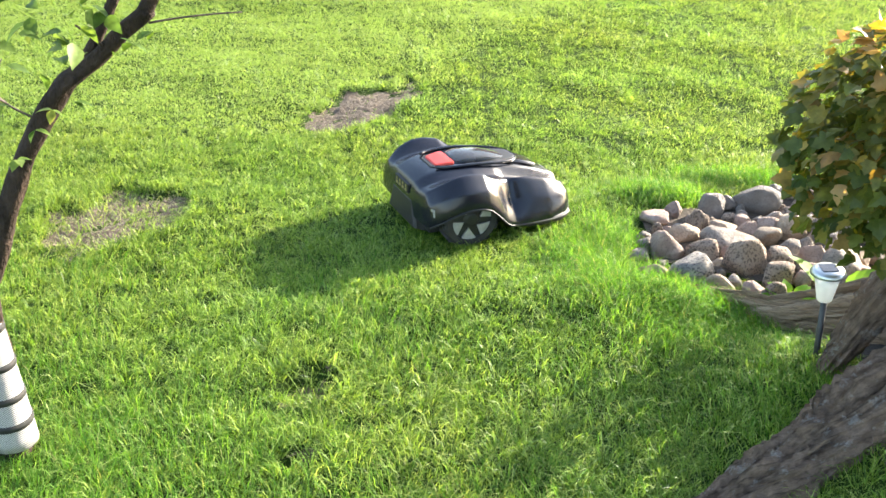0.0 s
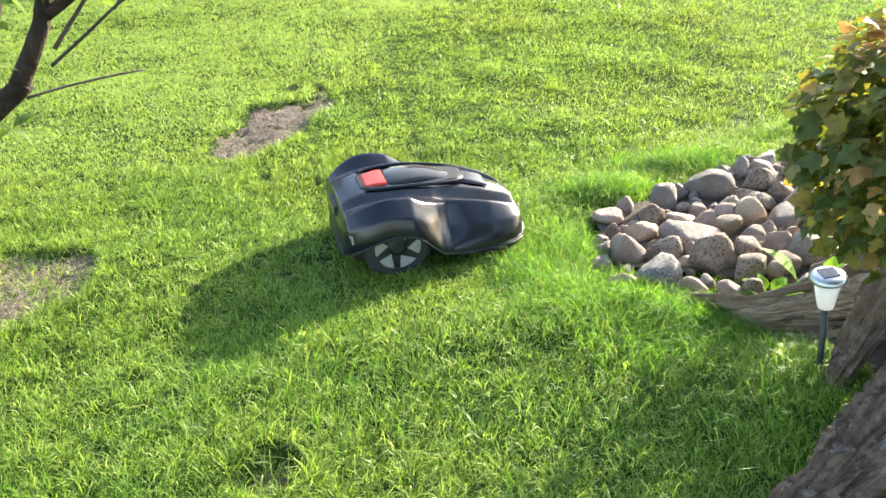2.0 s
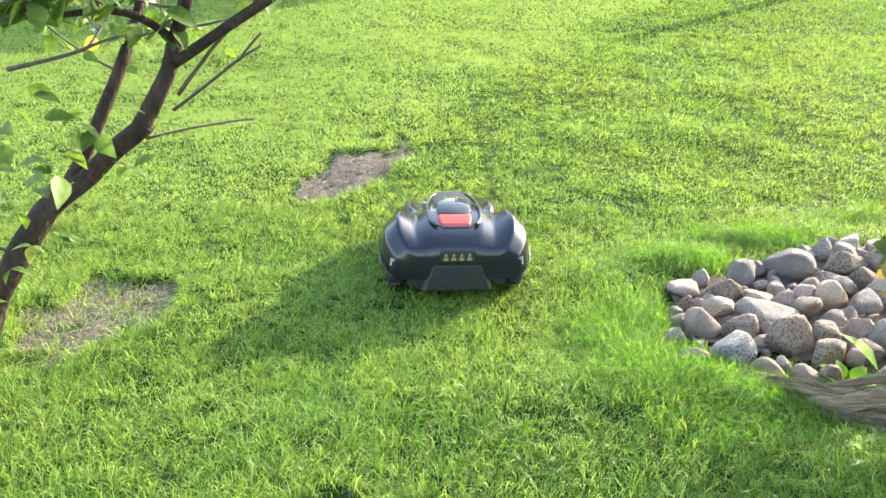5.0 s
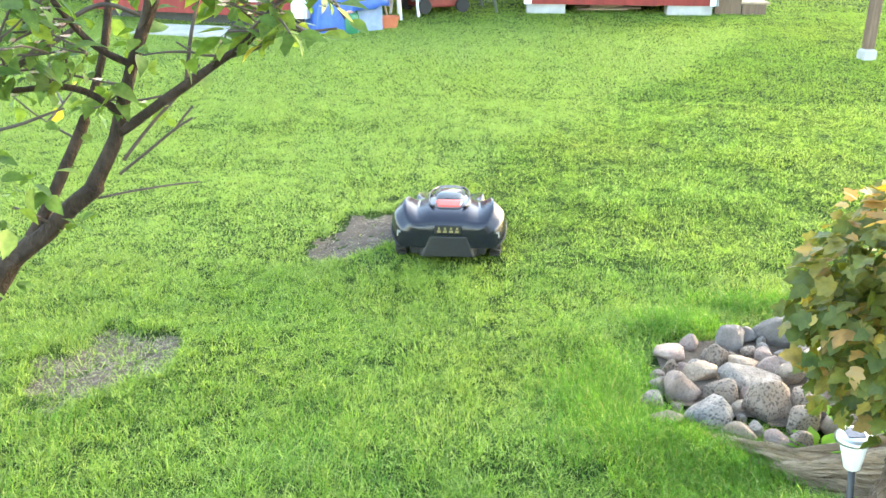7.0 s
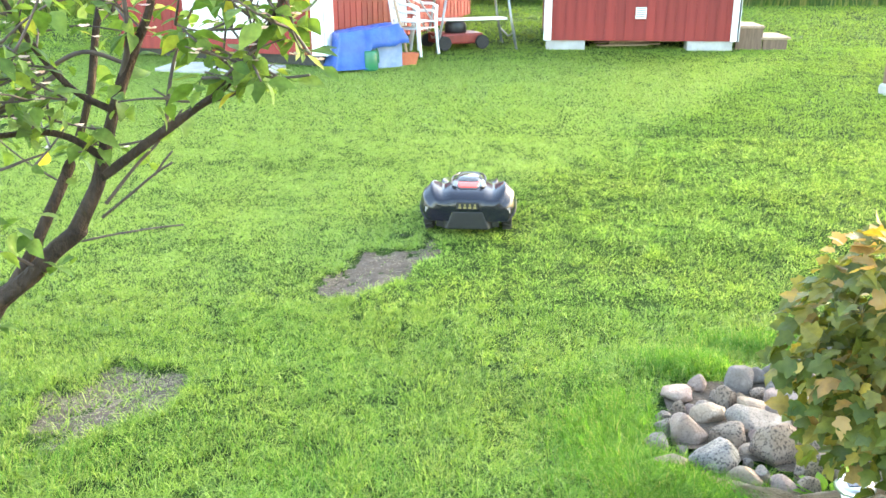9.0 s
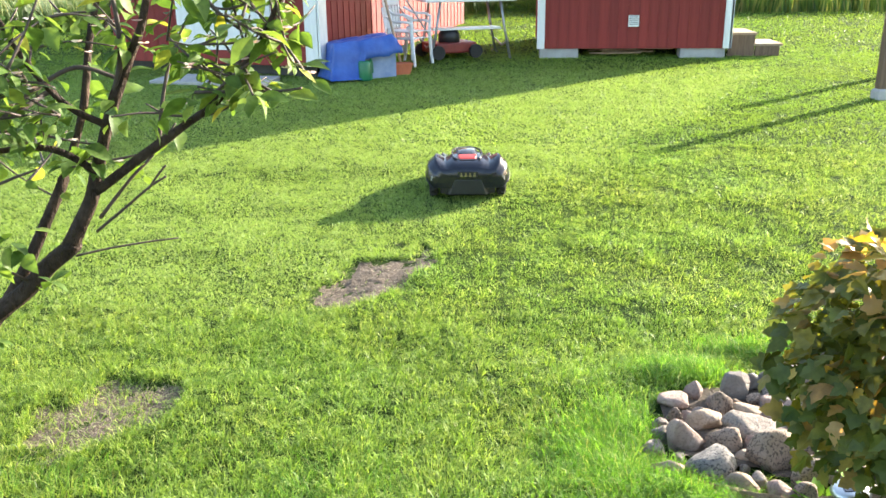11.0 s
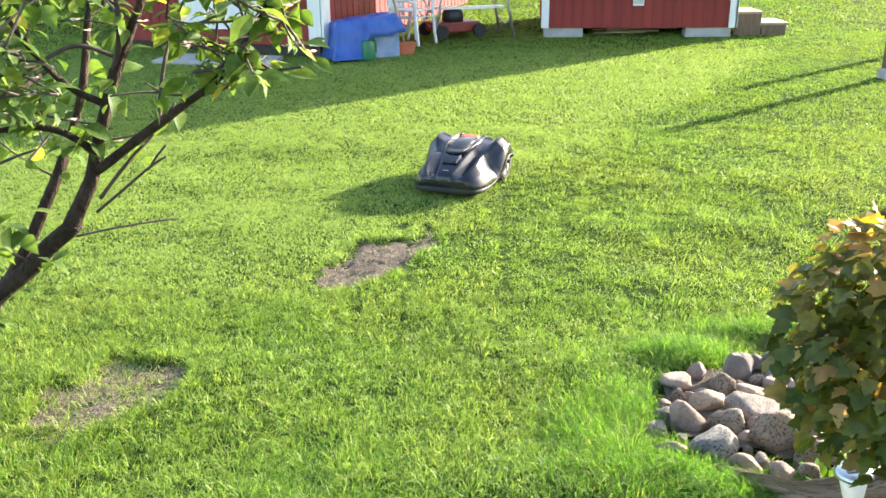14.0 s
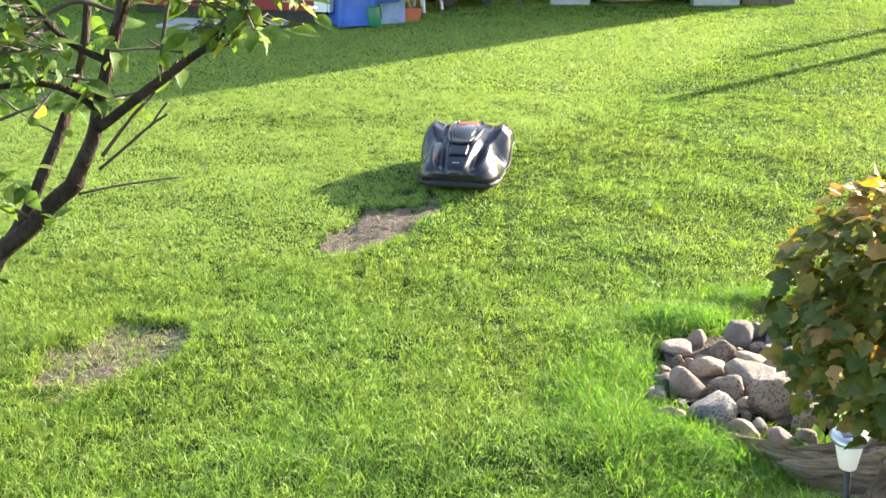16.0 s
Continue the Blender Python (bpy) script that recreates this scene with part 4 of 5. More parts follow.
nt_.links.new(ramp(nt_, wv.outputs["Fac"], [(0.2, (0.2, 0.19, 0.19)), (0.7, (0.44, 0.42, 0.41))]), b_.inputs["Base Color"])
b_.inputs["Roughness"].default_value = 0.7
bumped(nt_, b_, wv.outputs["Fac"], 0.4, 0.003)
guard = part("trunk_guard", loft(bmesh.new(), guard_rings), m_guard, tree, "pale woven trunk wrap with black ties", smooth=True)
for f in (0.2, 0.42, 0.68, 0.97):
    c = Vector((-1.03, 1.72, 0.03)).lerp(Vector((-1.033, 1.715, 0.4)), f) - TREE_AT
    rr = 0.058 - 0.02 * f + 0.003
    part("tie", loft(bmesh.new(), [[(c.x + rr * math.cos(q * 0.2618), c.y + rr * math.sin(q * 0.2618), c.z + dz) for q in range(24)] for dz in (-0.009, 0.009)]), m_rubber, guard, "black tie band", smooth=True)


# ---- copper shrub ----
shrub = thing("copper_leaved_shrub", pose(1.42, 1.92, 0.25), "dense shrub with lobed olive leaves and orange young tips", "shrub")
SHRUB_AT = Vector((1.42, 1.92, 0.25))
srnd = random.Random(12)
leaves = bmesh.new()
for i in range(14):
    a, el = srnd.uniform(0, 6.28), srnd.uniform(-0.2, 1.3)
    e = Vector((1.2 + 0.3 * math.cos(a) * math.cos(el), 1.72 + 0.24 * math.sin(a) * math.cos(el), 0.96 + 0.29 * math.sin(el)))
    st = bmesh.new()
    tube(st, [q - SHRUB_AT for q in smooth_line([SHRUB_AT, SHRUB_AT.lerp(e, 0.5) + Vector((0, 0, 0.05)), e], 4)], [0.009, 0.005, 0.002], 6)
    part("stem", st, m_twig, shrub, smooth=True)
tips = bmesh.new()
for i in range(6300):
    d = Vector((srnd.gauss(0, 1), srnd.gauss(0, 1), srnd.gauss(0, 1))).normalized()
    bulge = 1 + 0.16 * noise.noise(d * 2.3 + Vector((4, 1, 7)))
    # from 4200 on: unseen lobe added to shade the root and grass
    core, size = (Vector((1.2, 1.71, 0.98)), Vector((0.37, 0.26, 0.28))) if i < 4200 else (Vector((1.95, 2.62, 0.62)), Vector((0.5, 0.48, 0.46)))
    p = core + Vector((d.x * size.x, d.y * size.y, d.z * size.z)) * bulge * srnd.uniform(0.6, 1.06)
    out = Vector((d.x, d.y, d.z * 0.5 - 0.35 + srnd.gauss(0, 0.3)))
    young = p.z > 1.19 + srnd.gauss(0, 0.05) or srnd.random() < 0.02
    add_leaf(tips if young else leaves, p - SHRUB_AT, out + Vector((srnd.gauss(0, 0.4), srnd.gauss(0, 0.4), 0.5 if young else 0)), d * 0.6 + Vector((0, 0, 0.8)) + Vector((srnd.gauss(0, 0.6), srnd.gauss(0, 0.6), srnd.gauss(0, 0.3))), srnd.uniform(0.022, 0.047), "lobed", srnd.uniform(-0.1, 0.3), srnd.uniform(0.1, 0.6))
part("crown", leaves, m_shrub, shrub, "lobed olive-green leaves")["kind"] = "stuff"
part("young_growth", tips, m_tips, shrub, "orange and yellow young leaves")["kind"] = "stuff"


# ---- robot mower ----
mower = thing("robot_mower", pose(0.06, 3.25, 0, 0, 0, 27), "dark blue-black robotic lawn mower with red stop button", "robot mower")


SHELL = (
    (-0.186, (0.2, 0.1), (0.21, 0.125), (0.2, 0.165), (0.17, 0.19), (0.13, 0.196), (0.08, 0.202), 0.202),
    (-0.168, (0.24, 0.1), (0.25, 0.132), (0.232, 0.19), (0.19, 0.226), (0.14, 0.226), (0.085, 0.234), 0.236),
    (-0.125, (0.278, 0.135), (0.286, 0.165), (0.262, 0.222), (0.215, 0.259), (0.15, 0.243), (0.095, 0.26), 0.264),
    (-0.06, (0.289, 0.162), (0.292, 0.185), (0.279, 0.236), (0.226, 0.291), (0.155, 0.253), (0.1, 0.272), 0.275),
    (0.0, (0.289, 0.17), (0.292, 0.192), (0.277, 0.242), (0.222, 0.296), (0.155, 0.255), (0.103, 0.275), 0.279),
    (0.065, (0.288, 0.158), (0.289, 0.18), (0.27, 0.23), (0.215, 0.284), (0.15, 0.252), (0.103, 0.275), 0.279),
    (0.115, (0.284, 0.118), (0.284, 0.145), (0.258, 0.2), (0.205, 0.25), (0.145, 0.243), (0.1, 0.27), 0.275),
    (0.165, (0.276, 0.072), (0.272, 0.1), (0.225, 0.162), (0.182, 0.228), (0.138, 0.232), (0.095, 0.262), 0.268),
    (0.205, (0.266, 0.06), (0.26, 0.088), (0.206, 0.14), (0.166, 0.218), (0.13, 0.214), (0.092, 0.252), 0.259),
    (0.235, (0.266, 0.057), (0.26, 0.088), (0.216, 0.15), (0.176, 0.23), (0.122, 0.208), (0.088, 0.248), 0.255),
    (0.3, (0.264, 0.055), (0.258, 0.09), (0.224, 0.15), (0.174, 0.224), (0.112, 0.19), (0.08, 0.234), 0.241),
    (0.375, (0.257, 0.054), (0.252, 0.09), (0.222, 0.142), (0.168, 0.205), (0.104, 0.16), (0.07, 0.21), 0.218),
    (0.445, (0.238, 0.053), (0.234, 0.096), (0.206, 0.136), (0.153, 0.18), (0.098, 0.132), (0.06, 0.182), 0.19),
    (0.492, (0.205, 0.053), (0.2, 0.1), (0.178, 0.13), (0.13, 0.155), (0.086, 0.128), (0.05, 0.166), 0.172),
    (0.52, (0.15, 0.054), (0.147, 0.098), (0.128, 0.12), (0.096, 0.133), (0.065, 0.122), (0.038, 0.143), 0.147),
)
shell_bm = bmesh.new()
fold = shell_bm.edges.layers.float.new("crease_edge")
shell_rows = []
for x, *half, top in SHELL:
    shell_rows.append([shell_bm.verts.new((x, y, z)) for y, z in half] + [shell_bm.verts.new((x, 0, top))] + [shell_bm.verts.new((x, -y, z)) for y, z in half[::-1]])
for a, b in zip(shell_rows, shell_rows[1:]):
    for i in range(len(a) - 1):
        shell_bm.faces.new((a[i], b[i], b[i + 1], a[i + 1]))
for end in (shell_rows[0], shell_rows[-1][::-1]):
    shell_bm.faces.new(end)
for a, b in zip(shell_rows, shell_rows[1:]):
    for i, sharp in ((0, 1.0), (2, 0.92), (3, 0.92), (4, 0.8), (5, 0.95), (7, 0.95), (8, 0.8), (9, 0.92), (10, 0.92), (12, 1.0)):
        shell_bm.edges.get((a[i], b[i]))[fold] = sharp
for row in (shell_rows[1], shell_rows[5], shell_rows[7], shell_rows[8], shell_rows[11]):
    for i in range(len(row) - 1):
        shell_bm.edges.get((row[i], row[i + 1]))[fold] = 0.8
bmesh.ops.recalc_face_normals(shell_bm, faces=shell_bm.faces)
shell = part("body_shell", shell_bm, m_shell, mower, "glossy blue-black plastic shell with raised wheel arches", smooth=True)
round_off = shell.modifiers.new("round", "SUBSURF")
round_off.levels = round_off.render_levels = 3
lip = [(x, y + 0.001, z) for x, (y, z), *rest in SHELL[1:-1]]
for s in (1, -1):
    part("arch_trim", tube(bmesh.new(), smooth_line([(x, s * y, z) for x, y, z in lip], 4), [0.0045, 0.0045], 6), m_matte, mower, "thin raised edge along the wheel arch", smooth=True)
bump_rings = []
for x, w, z0, z1 in ((0.2, 0.2, 0.04, 0.05), (0.26, 0.25, 0.035, 0.058), (0.36, 0.262, 0.035, 0.06), (0.45, 0.25, 0.035, 0.062), (0.515, 0.215, 0.035, 0.063), (0.555, 0.16, 0.04, 0.065), (0.566, 0.1, 0.045, 0.066)):
    bump_rings.append([(x, w, z0), (x, w, z1), (x, w * 0.8, z1 + 0.012), (x, -w * 0.8, z1 + 0.012), (x, -w, z1), (x, -w, z0)])
part("bumper", loft(bmesh.new(), bump_rings), m_matte, mower, "matt black front bumper", bevel=0.006, crease=28)
for s in (1, -1):
    part("inner_panel", boxed(-0.15, 0.16, min(s * 0.12, s * 0.19), max(s * 0.12, s * 0.19), 0.05, 0.19), m_matte, mower, "matt black inner wheel housing", bevel=0.008)
    aim = Matrix.Translation((0.462, s * 0.1, 0.129)) @ Vector((0.75, s * 0.25, 0.6)).to_track_quat("Z", "Y").to_matrix().to_4x4()
    lamp = bmesh.new()
    loft(lamp, [[aim @ Vector((1.3 * q[0], 0.8 * q[1], q[2])) for q in disc_ring(r, z, 20)] for r, z in ((0.024, -0.012), (0.024, 0.006), (0.016, 0.01))])
    part("headlamp", lamp, m_lens, mower, "small pale lamp lens", crease=40)
    for k in range(3):
        part("slot_mark", boxed(-0.004, 0.004, -0.002, 0.002, -0.016, 0.016, m=Matrix.Translation((-0.166 + 0.004 * k, s * (0.232 + 0.009 * k), 0.165)) @ pose(0, 0, 0, 0, -8, s * 50)), m_rim, mower, "pale slot mark")
    cast = bmesh.new()
    loft(cast, [[(0.43 + r * math.cos(q * 0.3142), s * 0.14 + dy, 0.05 + r * math.sin(q * 0.3142)) for q in range(20)] for dy, r in ((-0.018, 0.036), (-0.012, 0.05), (0.012, 0.05), (0.018, 0.036))])
    part("caster", cast, m_rubber, mower, "small black front caster", smooth=True)
skirt = loft(bmesh.new(), [[(x, w, z0), (x, w, z1), (x, -w, z1), (x, -w, z0)] for x, w, z0, z1 in ((-0.176, 0.125, 0.045, 0.18), (-0.13, 0.16, 0.04, 0.16), (0.2, 0.17, 0.04, 0.1), (0.47, 0.17, 0.04, 0.07))])
part("chassis", skirt, m_matte, mower, "matt black underbody", bevel=0.006)
panel = loft(bmesh.new(), [[(-0.175, 0.14, 0.05), (-0.175, 0.1, 0.165), (-0.175, -0.1, 0.165), (-0.175, -0.14, 0.05)], [(-0.19, 0.125, 0.055), (-0.187, 0.088, 0.158), (-0.187, -0.088, 0.158), (-0.19, -0.125, 0.055)]])
part("rear_panel", panel, m_matte, mower, "matt black trapezoid rear panel", bevel=0.004)
badge = part("badge", boxed(-0.189, -0.172, -0.066, 0.066, 0.178, 0.217), m_matte, mower, "black plate with golden marks", bevel=0.002)
for k in range(4):
    y = -0.045 + k * 0.03
    part("mark", box(boxed(-0.1902, -0.1885, y - 0.009, y + 0.009, 0.183, 0.194), -0.1902, -0.1885, y - 0.005, y + 0.005, 0.198, 0.21), m_gold, badge, "golden print bars")
well = []
for x, w in ((-0.085, 0.05), (-0.06, 0.08), (0.05, 0.092), (0.2, 0.08), (0.3, 0.06), (0.325, 0.035)):
    zt = 0.274 - 0.06 * max(0, x - 0.12)
    well.append([(x, w, zt - 0.02), (x, w * 0.94, zt), (x, -w * 0.94, zt), (x, -w, zt - 0.02)])
part("control_well", loft(bmesh.new(), well), m_matte, mower, "black surround of the control hatch", bevel=0.004)
hatch = []
for x, w, z in ((0.015, 0.066, 0.287), (0.06, 0.074, 0.297), (0.15, 0.07, 0.294), (0.23, 0.06, 0.278), (0.29, 0.042, 0.258)):
    hatch.append([(x, w, 0.255 - 0.08 * max(0, x - 0.1)), (x, w * 0.92, z - 0.008), (x, w * 0.5, z), (x, -w * 0.5, z), (x, -w * 0.92, z - 0.008), (x, -w, 0.255 - 0.08 * max(0, x - 0.1))])
part("hatch_window", loft(bmesh.new(), hatch), m_glass, mower, "smoked glossy hatch window", bevel=0.008, crease=50)
btn = loft(bmesh.new(), [[(x, w, 0.26), (x, w * 0.92, z), (x, -w * 0.92, z), (x, -w, 0.26)] for x, w, z in ((-0.072, 0.046, 0.272), (-0.06, 0.06, 0.279), (-0.01, 0.07, 0.286), (0.014, 0.068, 0.287))])
part("stop_button", btn, m_red, mower, "red stop button", bevel=0.006)
part("front_panel", loft(bmesh.new(), [[(x, w, z - 0.012), (x, w * 0.8, z), (x, -w * 0.8, z), (x, -w, z - 0.012)] for x, w, z in ((0.3, 0.055, 0.252), (0.36, 0.06, 0.24), (0.43, 0.055, 0.218))]), m_shell, mower, "raised glossy nose panel", bevel=0.004, crease=28)
rim_line = [(-0.075, 0.075), (-0.03, 0.097), (0.08, 0.104), (0.2, 0.094), (0.29, 0.07), (0.325, 0.03), (0.325, -0.03), (0.29, -0.07), (0.2, -0.094), (0.08, -0.104), (-0.03, -0.097), (-0.075, -0.075)]
part("hatch_rim", tube(bmesh.new(), smooth_line([(x, y, 0.279 - 0.11 * max(0, x - 0.1)) for x, y in rim_line], 4), [0.007, 0.007], 8), m_shell, mower, "raised black rim round the hatch", smooth=True)
part("emblem", loft(bmesh.new(), [[(x - dx, w, z - 0.003), (x, w, z), (x, -w, z), (x - dx, -w, z - 0.003)] for x, w, z, dx in ((0.497, 0.018, 0.181, 0.01), (0.508, 0.024, 0.172, 0.01), (0.536, 0.021, 0.15, 0.01), (0.543, 0.012, 0.143, 0.01))]), m_pale, mower, "pale shield-shaped emblem", bevel=0.001)

WHEELS = []
LUG = mesh_of(boxed(-0.006, 0.007, -0.026, 0.026, -0.006, 0.006), "lug", m_rubber)
for s in (1, -1):
    tyre = bmesh.new()
    prof = ((-0.03, 0.085), (-0.031, 0.108), (-0.024, 0.117), (0.024, 0.117), (0.031, 0.108), (0.03, 0.085), (0.0, 0.08))
    loft(tyre, [[(r * math.cos(q * math.pi / 18), y, r * math.sin(q * math.pi / 18)) for y, r in prof] for q in range(36)] + [[(r, y, 0) for y, r in prof]], cap=False)
    bmesh.ops.remove_doubles(tyre, verts=tyre.verts, dist=0.0005)
    wheel = part("wheel", tyre, m_rubber, mower, "black lugged rubber tyre")
    for q in range(24):
        lug = new("lug", LUG)
        lug.parent = wheel
        lug.matrix_basis = Matrix.Rotation(q * math.pi / 12, 4, "Y") @ pose(0.118, 0, 0) @ pose(0, 0, 0, 25 if q % 2 else -25)
    part("hub_plate", loft(bmesh.new(), [[(0.084 * math.cos(t * 0.1745), y, 0.084 * math.sin(t * 0.1745)) for t in range(36)] for y in (-0.02, 0.006)]), m_matte, wheel, "black plate behind the spokes")
    rim = bmesh.new()
    for q in range(6):
        a, b = q * math.pi / 3, q * math.pi / 3 + 0.72
        pts = [(0.036, a + 0.2), (0.084, a + 0.0), (0.086, a + 0.25), (0.086, a + 0.5), (0.084, a + 0.78), (0.05, a + 0.5)]
        loft(rim, [[(r * math.cos(t), s * y, r * math.sin(t)) for r, t in pts] for y in (0.012, 0.026)])
    part("hub_cap", loft(bmesh.new(), [[(r * math.cos(t * 0.3491), s * y, r * math.sin(t * 0.3491)) for t in range(18)] for y, r in ((0.0, 0.04), (0.02, 0.038), (0.029, 0.022))]), m_matte, wheel, "dark hub cap")
    part("rim", rim, m_rim, wheel, "grey six-spoke rim")
    wheel.matrix_basis = pose(0, s * 0.238, 0.119)
    WHEELS.append((wheel, s))


# the nose is drawn in a little
for piece in list(mower.children) + [c for p in mower.children for c in p.children]:
    if piece.name.split(".")[0] not in ("body_shell", "arch_trim", "headlamp", "slot_mark", "wheel", "lug", "rim", "hub_cap", "hub_plate"):
        for v in piece.data.vertices:
            if v.co.x > 0.15:
                v.co.x = 0.15 + (v.co.x - 0.15) * 0.91


# ---- red shed ----
def boards(parent, x0, x1, z0, z1, m, width=0.13):
    """Upright boards with battens over the joints, on the plane y = 0 of m, facing -y."""
    n = round((x1 - x0) / width)
    w = (x1 - x0) / n
    me = mesh_of(boxed(0.002, w - 0.002, -0.022, 0, z0, z1), "board", m_redwood)
    bat = mesh_of(boxed(-0.01, 0.01, -0.029, -0.0225, z0, z1), "batten", m_redwood)
    for i in range(n):
        for nm, d, x in (("board", me, x0 + i * w), ("batten", bat, x0 + i * w)):
            if nm == "batten" and i == 0:
                continue
            o = new(nm, d)
            o.parent = parent
            o.matrix_basis = m @ pose(x, 0, 0)


def gable_roof(x0, x1, y0, y1, z, rise, over):
    bm = bmesh.new()
    mid = (x0 + x1) / 2
    prof = [(x0 - over, z - 0.1), (mid, z + rise), (x1 + over, z - 0.1), (x1 + over, z + 0.02), (mid, z + rise + 0.12), (x0 - over, z + 0.02)]
    return loft(bm, [[(x, y, h) for x, h in prof] for y in (y0 - over, y1 + over)])


SHED = pose(0.647, 11.853, float(rise(11.853)))
shed = thing("red_shed", SHED, "small red board shed with white corners on concrete blocks", "shed")
W, D, Z0, Z1 = 2.41, 1.7, 0.142, 2.3
for nm, a in (("wall", (0, W, 0, 0.08)), ("wall", (0, 0.08, 0.084, D)), ("wall", (W - 0.08, W, 0.084, D)), ("wall", (0.084, W - 0.084, D - 0.08, D))):
    part(nm, boxed(a[0], a[1], a[2], a[3], Z0, Z1), m_redwood, shed)
boards(shed, 0, W, Z0 - 0.02, Z1, pose(0, 0, 0))
part("floor", boxed(0.09, W - 0.09, 0.09, D - 0.09, Z0 - 0.02, Z0 + 0.06), m_plank, shed)
part("roof", loft(bmesh.new(), [[(x, y, z) for y, z in ((-0.2, Z1 - 0.02), (D / 2, Z1 + 0.4), (D + 0.2, Z1 - 0.02), (D + 0.2, Z1 + 0.07), (D / 2, Z1 + 0.49), (-0.2, Z1 + 0.07))] for x in (-0.12, W + 0.12)]), m_roof, shed, "dark felt roof")
for x in (0.0, W - 0.06):
    part("gable", loft(bmesh.new(), [[(x + d, 0, Z1), (x + d, D / 2, Z1 + 0.37), (x + d, D, Z1)] for d in (0.0, 0.06)]), m_redwood, shed)
for x in (-0.022, W - 0.075):
    part("corner_board", boxed(x, x + 0.097, -0.052, -0.024, Z0 - 0.02, Z1), m_white, shed, "white corner board")
part("corner_board", boxed(W + 0.002, W + 0.03, -0.052, 0.1, Z0 - 0.02, Z1), m_white, shed, "white corner board")
for x in (0.015, 1.81):
    for dy in (0.0, D - 0.3):
        part("block", boxed(x, x + 0.5 + (0.07 if x > 1 else 0), dy, dy + 0.24, -0.03, Z0 - 0.004), m_concrete, shed, "grey concrete foundation block", bevel=0.012)
vent = part("vent", boxed(1.13, 1.264, -0.052, -0.0365, 0.396, 0.538), m_white, shed, "white louvred vent")
for k in range(5):
    part("slat", boxed(1.141, 1.253, -0.058, -0.0525, 0.41 + k * 0.0246, 0.4235 + k * 0.0246), m_plastic, vent)
    part("slot", boxed(1.141, 1.253, -0.0535, -0.0522, 0.424 + k * 0.0246, 0.433 + k * 0.0246), m_dark, vent)
door = part("door", boxed(W + 0.031, W + 0.06, 0.55, 1.3, Z0 + 0.09, 2.0), m_redwood, shed, "red board door")
part("door_frame", boxed(W + 0.031, W + 0.07, 0.42, 0.54, Z0, 2.05), m_white, shed, "white door frame")
part("downpipe", loft(bmesh.new(), [[(W + 0.18 + 0.037 * math.cos(q * 0.5236), 0.75 + 0.037 * math.sin(q * 0.5236), z) for q in range(12)] for z in (0.3, 2.1)]), m_dark, shed, "black downpipe", smooth=True)

steps = thing("wooden_steps", pose(3.075, 12.07, float(rise(12.07))), "raw timber doorstep of two stacked treads beside the shed", "steps")
part("tread", boxed(0.0, 0.36, -0.11, 0.56, 0.262, 0.292), m_plank, steps, bevel=0.004)
part("tread", boxed(0.33, 0.7, -0.11, 0.56, 0.122, 0.152), m_plank, steps, bevel=0.004)
part("side_board", boxed(0.015, 0.345, -0.1, -0.066, -0.03, 0.26), m_post, steps)
part("side_board", boxed(0.36, 0.66, -0.1, -0.066, -0.03, 0.12), m_post, steps)
part("riser", boxed(0.32, 0.348, -0.062, 0.52, 0.0, 0.26), m_plank, steps)
part("riser", boxed(0.636, 0.664, -0.062, 0.52, 0.0, 0.12), m_plank, steps)

scrap = random.Random(8)
for i in range(9):
    bm = boxed(-scrap.uniform(0.2, 0.42), scrap.uniform(0.2, 0.42), -0.04, 0.04, -0.009, 0.009)
    o = part("scrap_plank", bm, m_plank)
    o.matrix_world = pose(scrap.uniform(1.5, 2.15), 12.1 + i * 0.06, float(rise(12.1 + i * 0.06)) + 0.025 + 0.01 * (i % 4), scrap.uniform(-4, 4), scrap.uniform(-3, 3), scrap.uniform(-25, 25))
    tagged(o, "loose weathered scrap plank stored under the shed", "plank", "planks under the shed")

# ---- long red house ----
house = thing("red_house", pose(-1.933, 10.413, float(rise(10.413)), 0, 0, -16), "long red board house with white trim beside the lawn", "house")
HW, HD, HZ = 2.9, 5.1, 0.176
part("plinth", boxed(-HW + 0.1, -0.1, 0.12, HD - 0.1, -0.1, HZ), m_dark, house, "dark recessed plinth")
part("wall", boxed(-HW, 0, 0, 0.1, HZ, 2.0), m_redwood, house)
part("wall", boxed(-0.1, 0, 0.104, HD, HZ, 2.0), m_redwood, house)
part("wall", boxed(-HW, -HW + 0.1, 0.104, HD, HZ, 2.0), m_redwood, house)
part("wall", boxed(-HW + 0.104, -0.104, HD - 0.1, HD, HZ, 2.0), m_redwood, house)
part("roof", gable_roof(-HW, 0, 0, HD, 2.0, 0.5, 0.2), m_roof, house, "dark gable roof")
part("gable", loft(bmesh.new(), [[(-HW, y, 2.0), (-HW / 2, y, 2.48), (0, y, 2.0)] for y in (0.0, 0.08)]), m_redwood, house)
part("corner_board", boxed(-0.135, 0.025, -0.066, -0.04, HZ - 0.02, 2.0), m_white, house, "white corner board")
part("corner_board", boxed(0.0365, 0.06, -0.066, 0.12, HZ - 0.02, 2.0), m_white, house, "white corner board")
boards(house, -HW, 0, HZ, 2.0, pose(0, 0, 0))
boards(house, 0, HD, HZ, 2.0, pose(0, 0, 0, 0, 0, 90), 0.16)
part("sill_board", boxed(-HW, -0.14, -0.062, -0.0365, HZ - 0.02, HZ + 0.136), m_redwood, house, "dark red sill board")
double_door = part("double_door", boxed(-1.88, -0.576, -0.075, -0.038, HZ + 0.144, 1.95), m_white, house, "white painted double door")
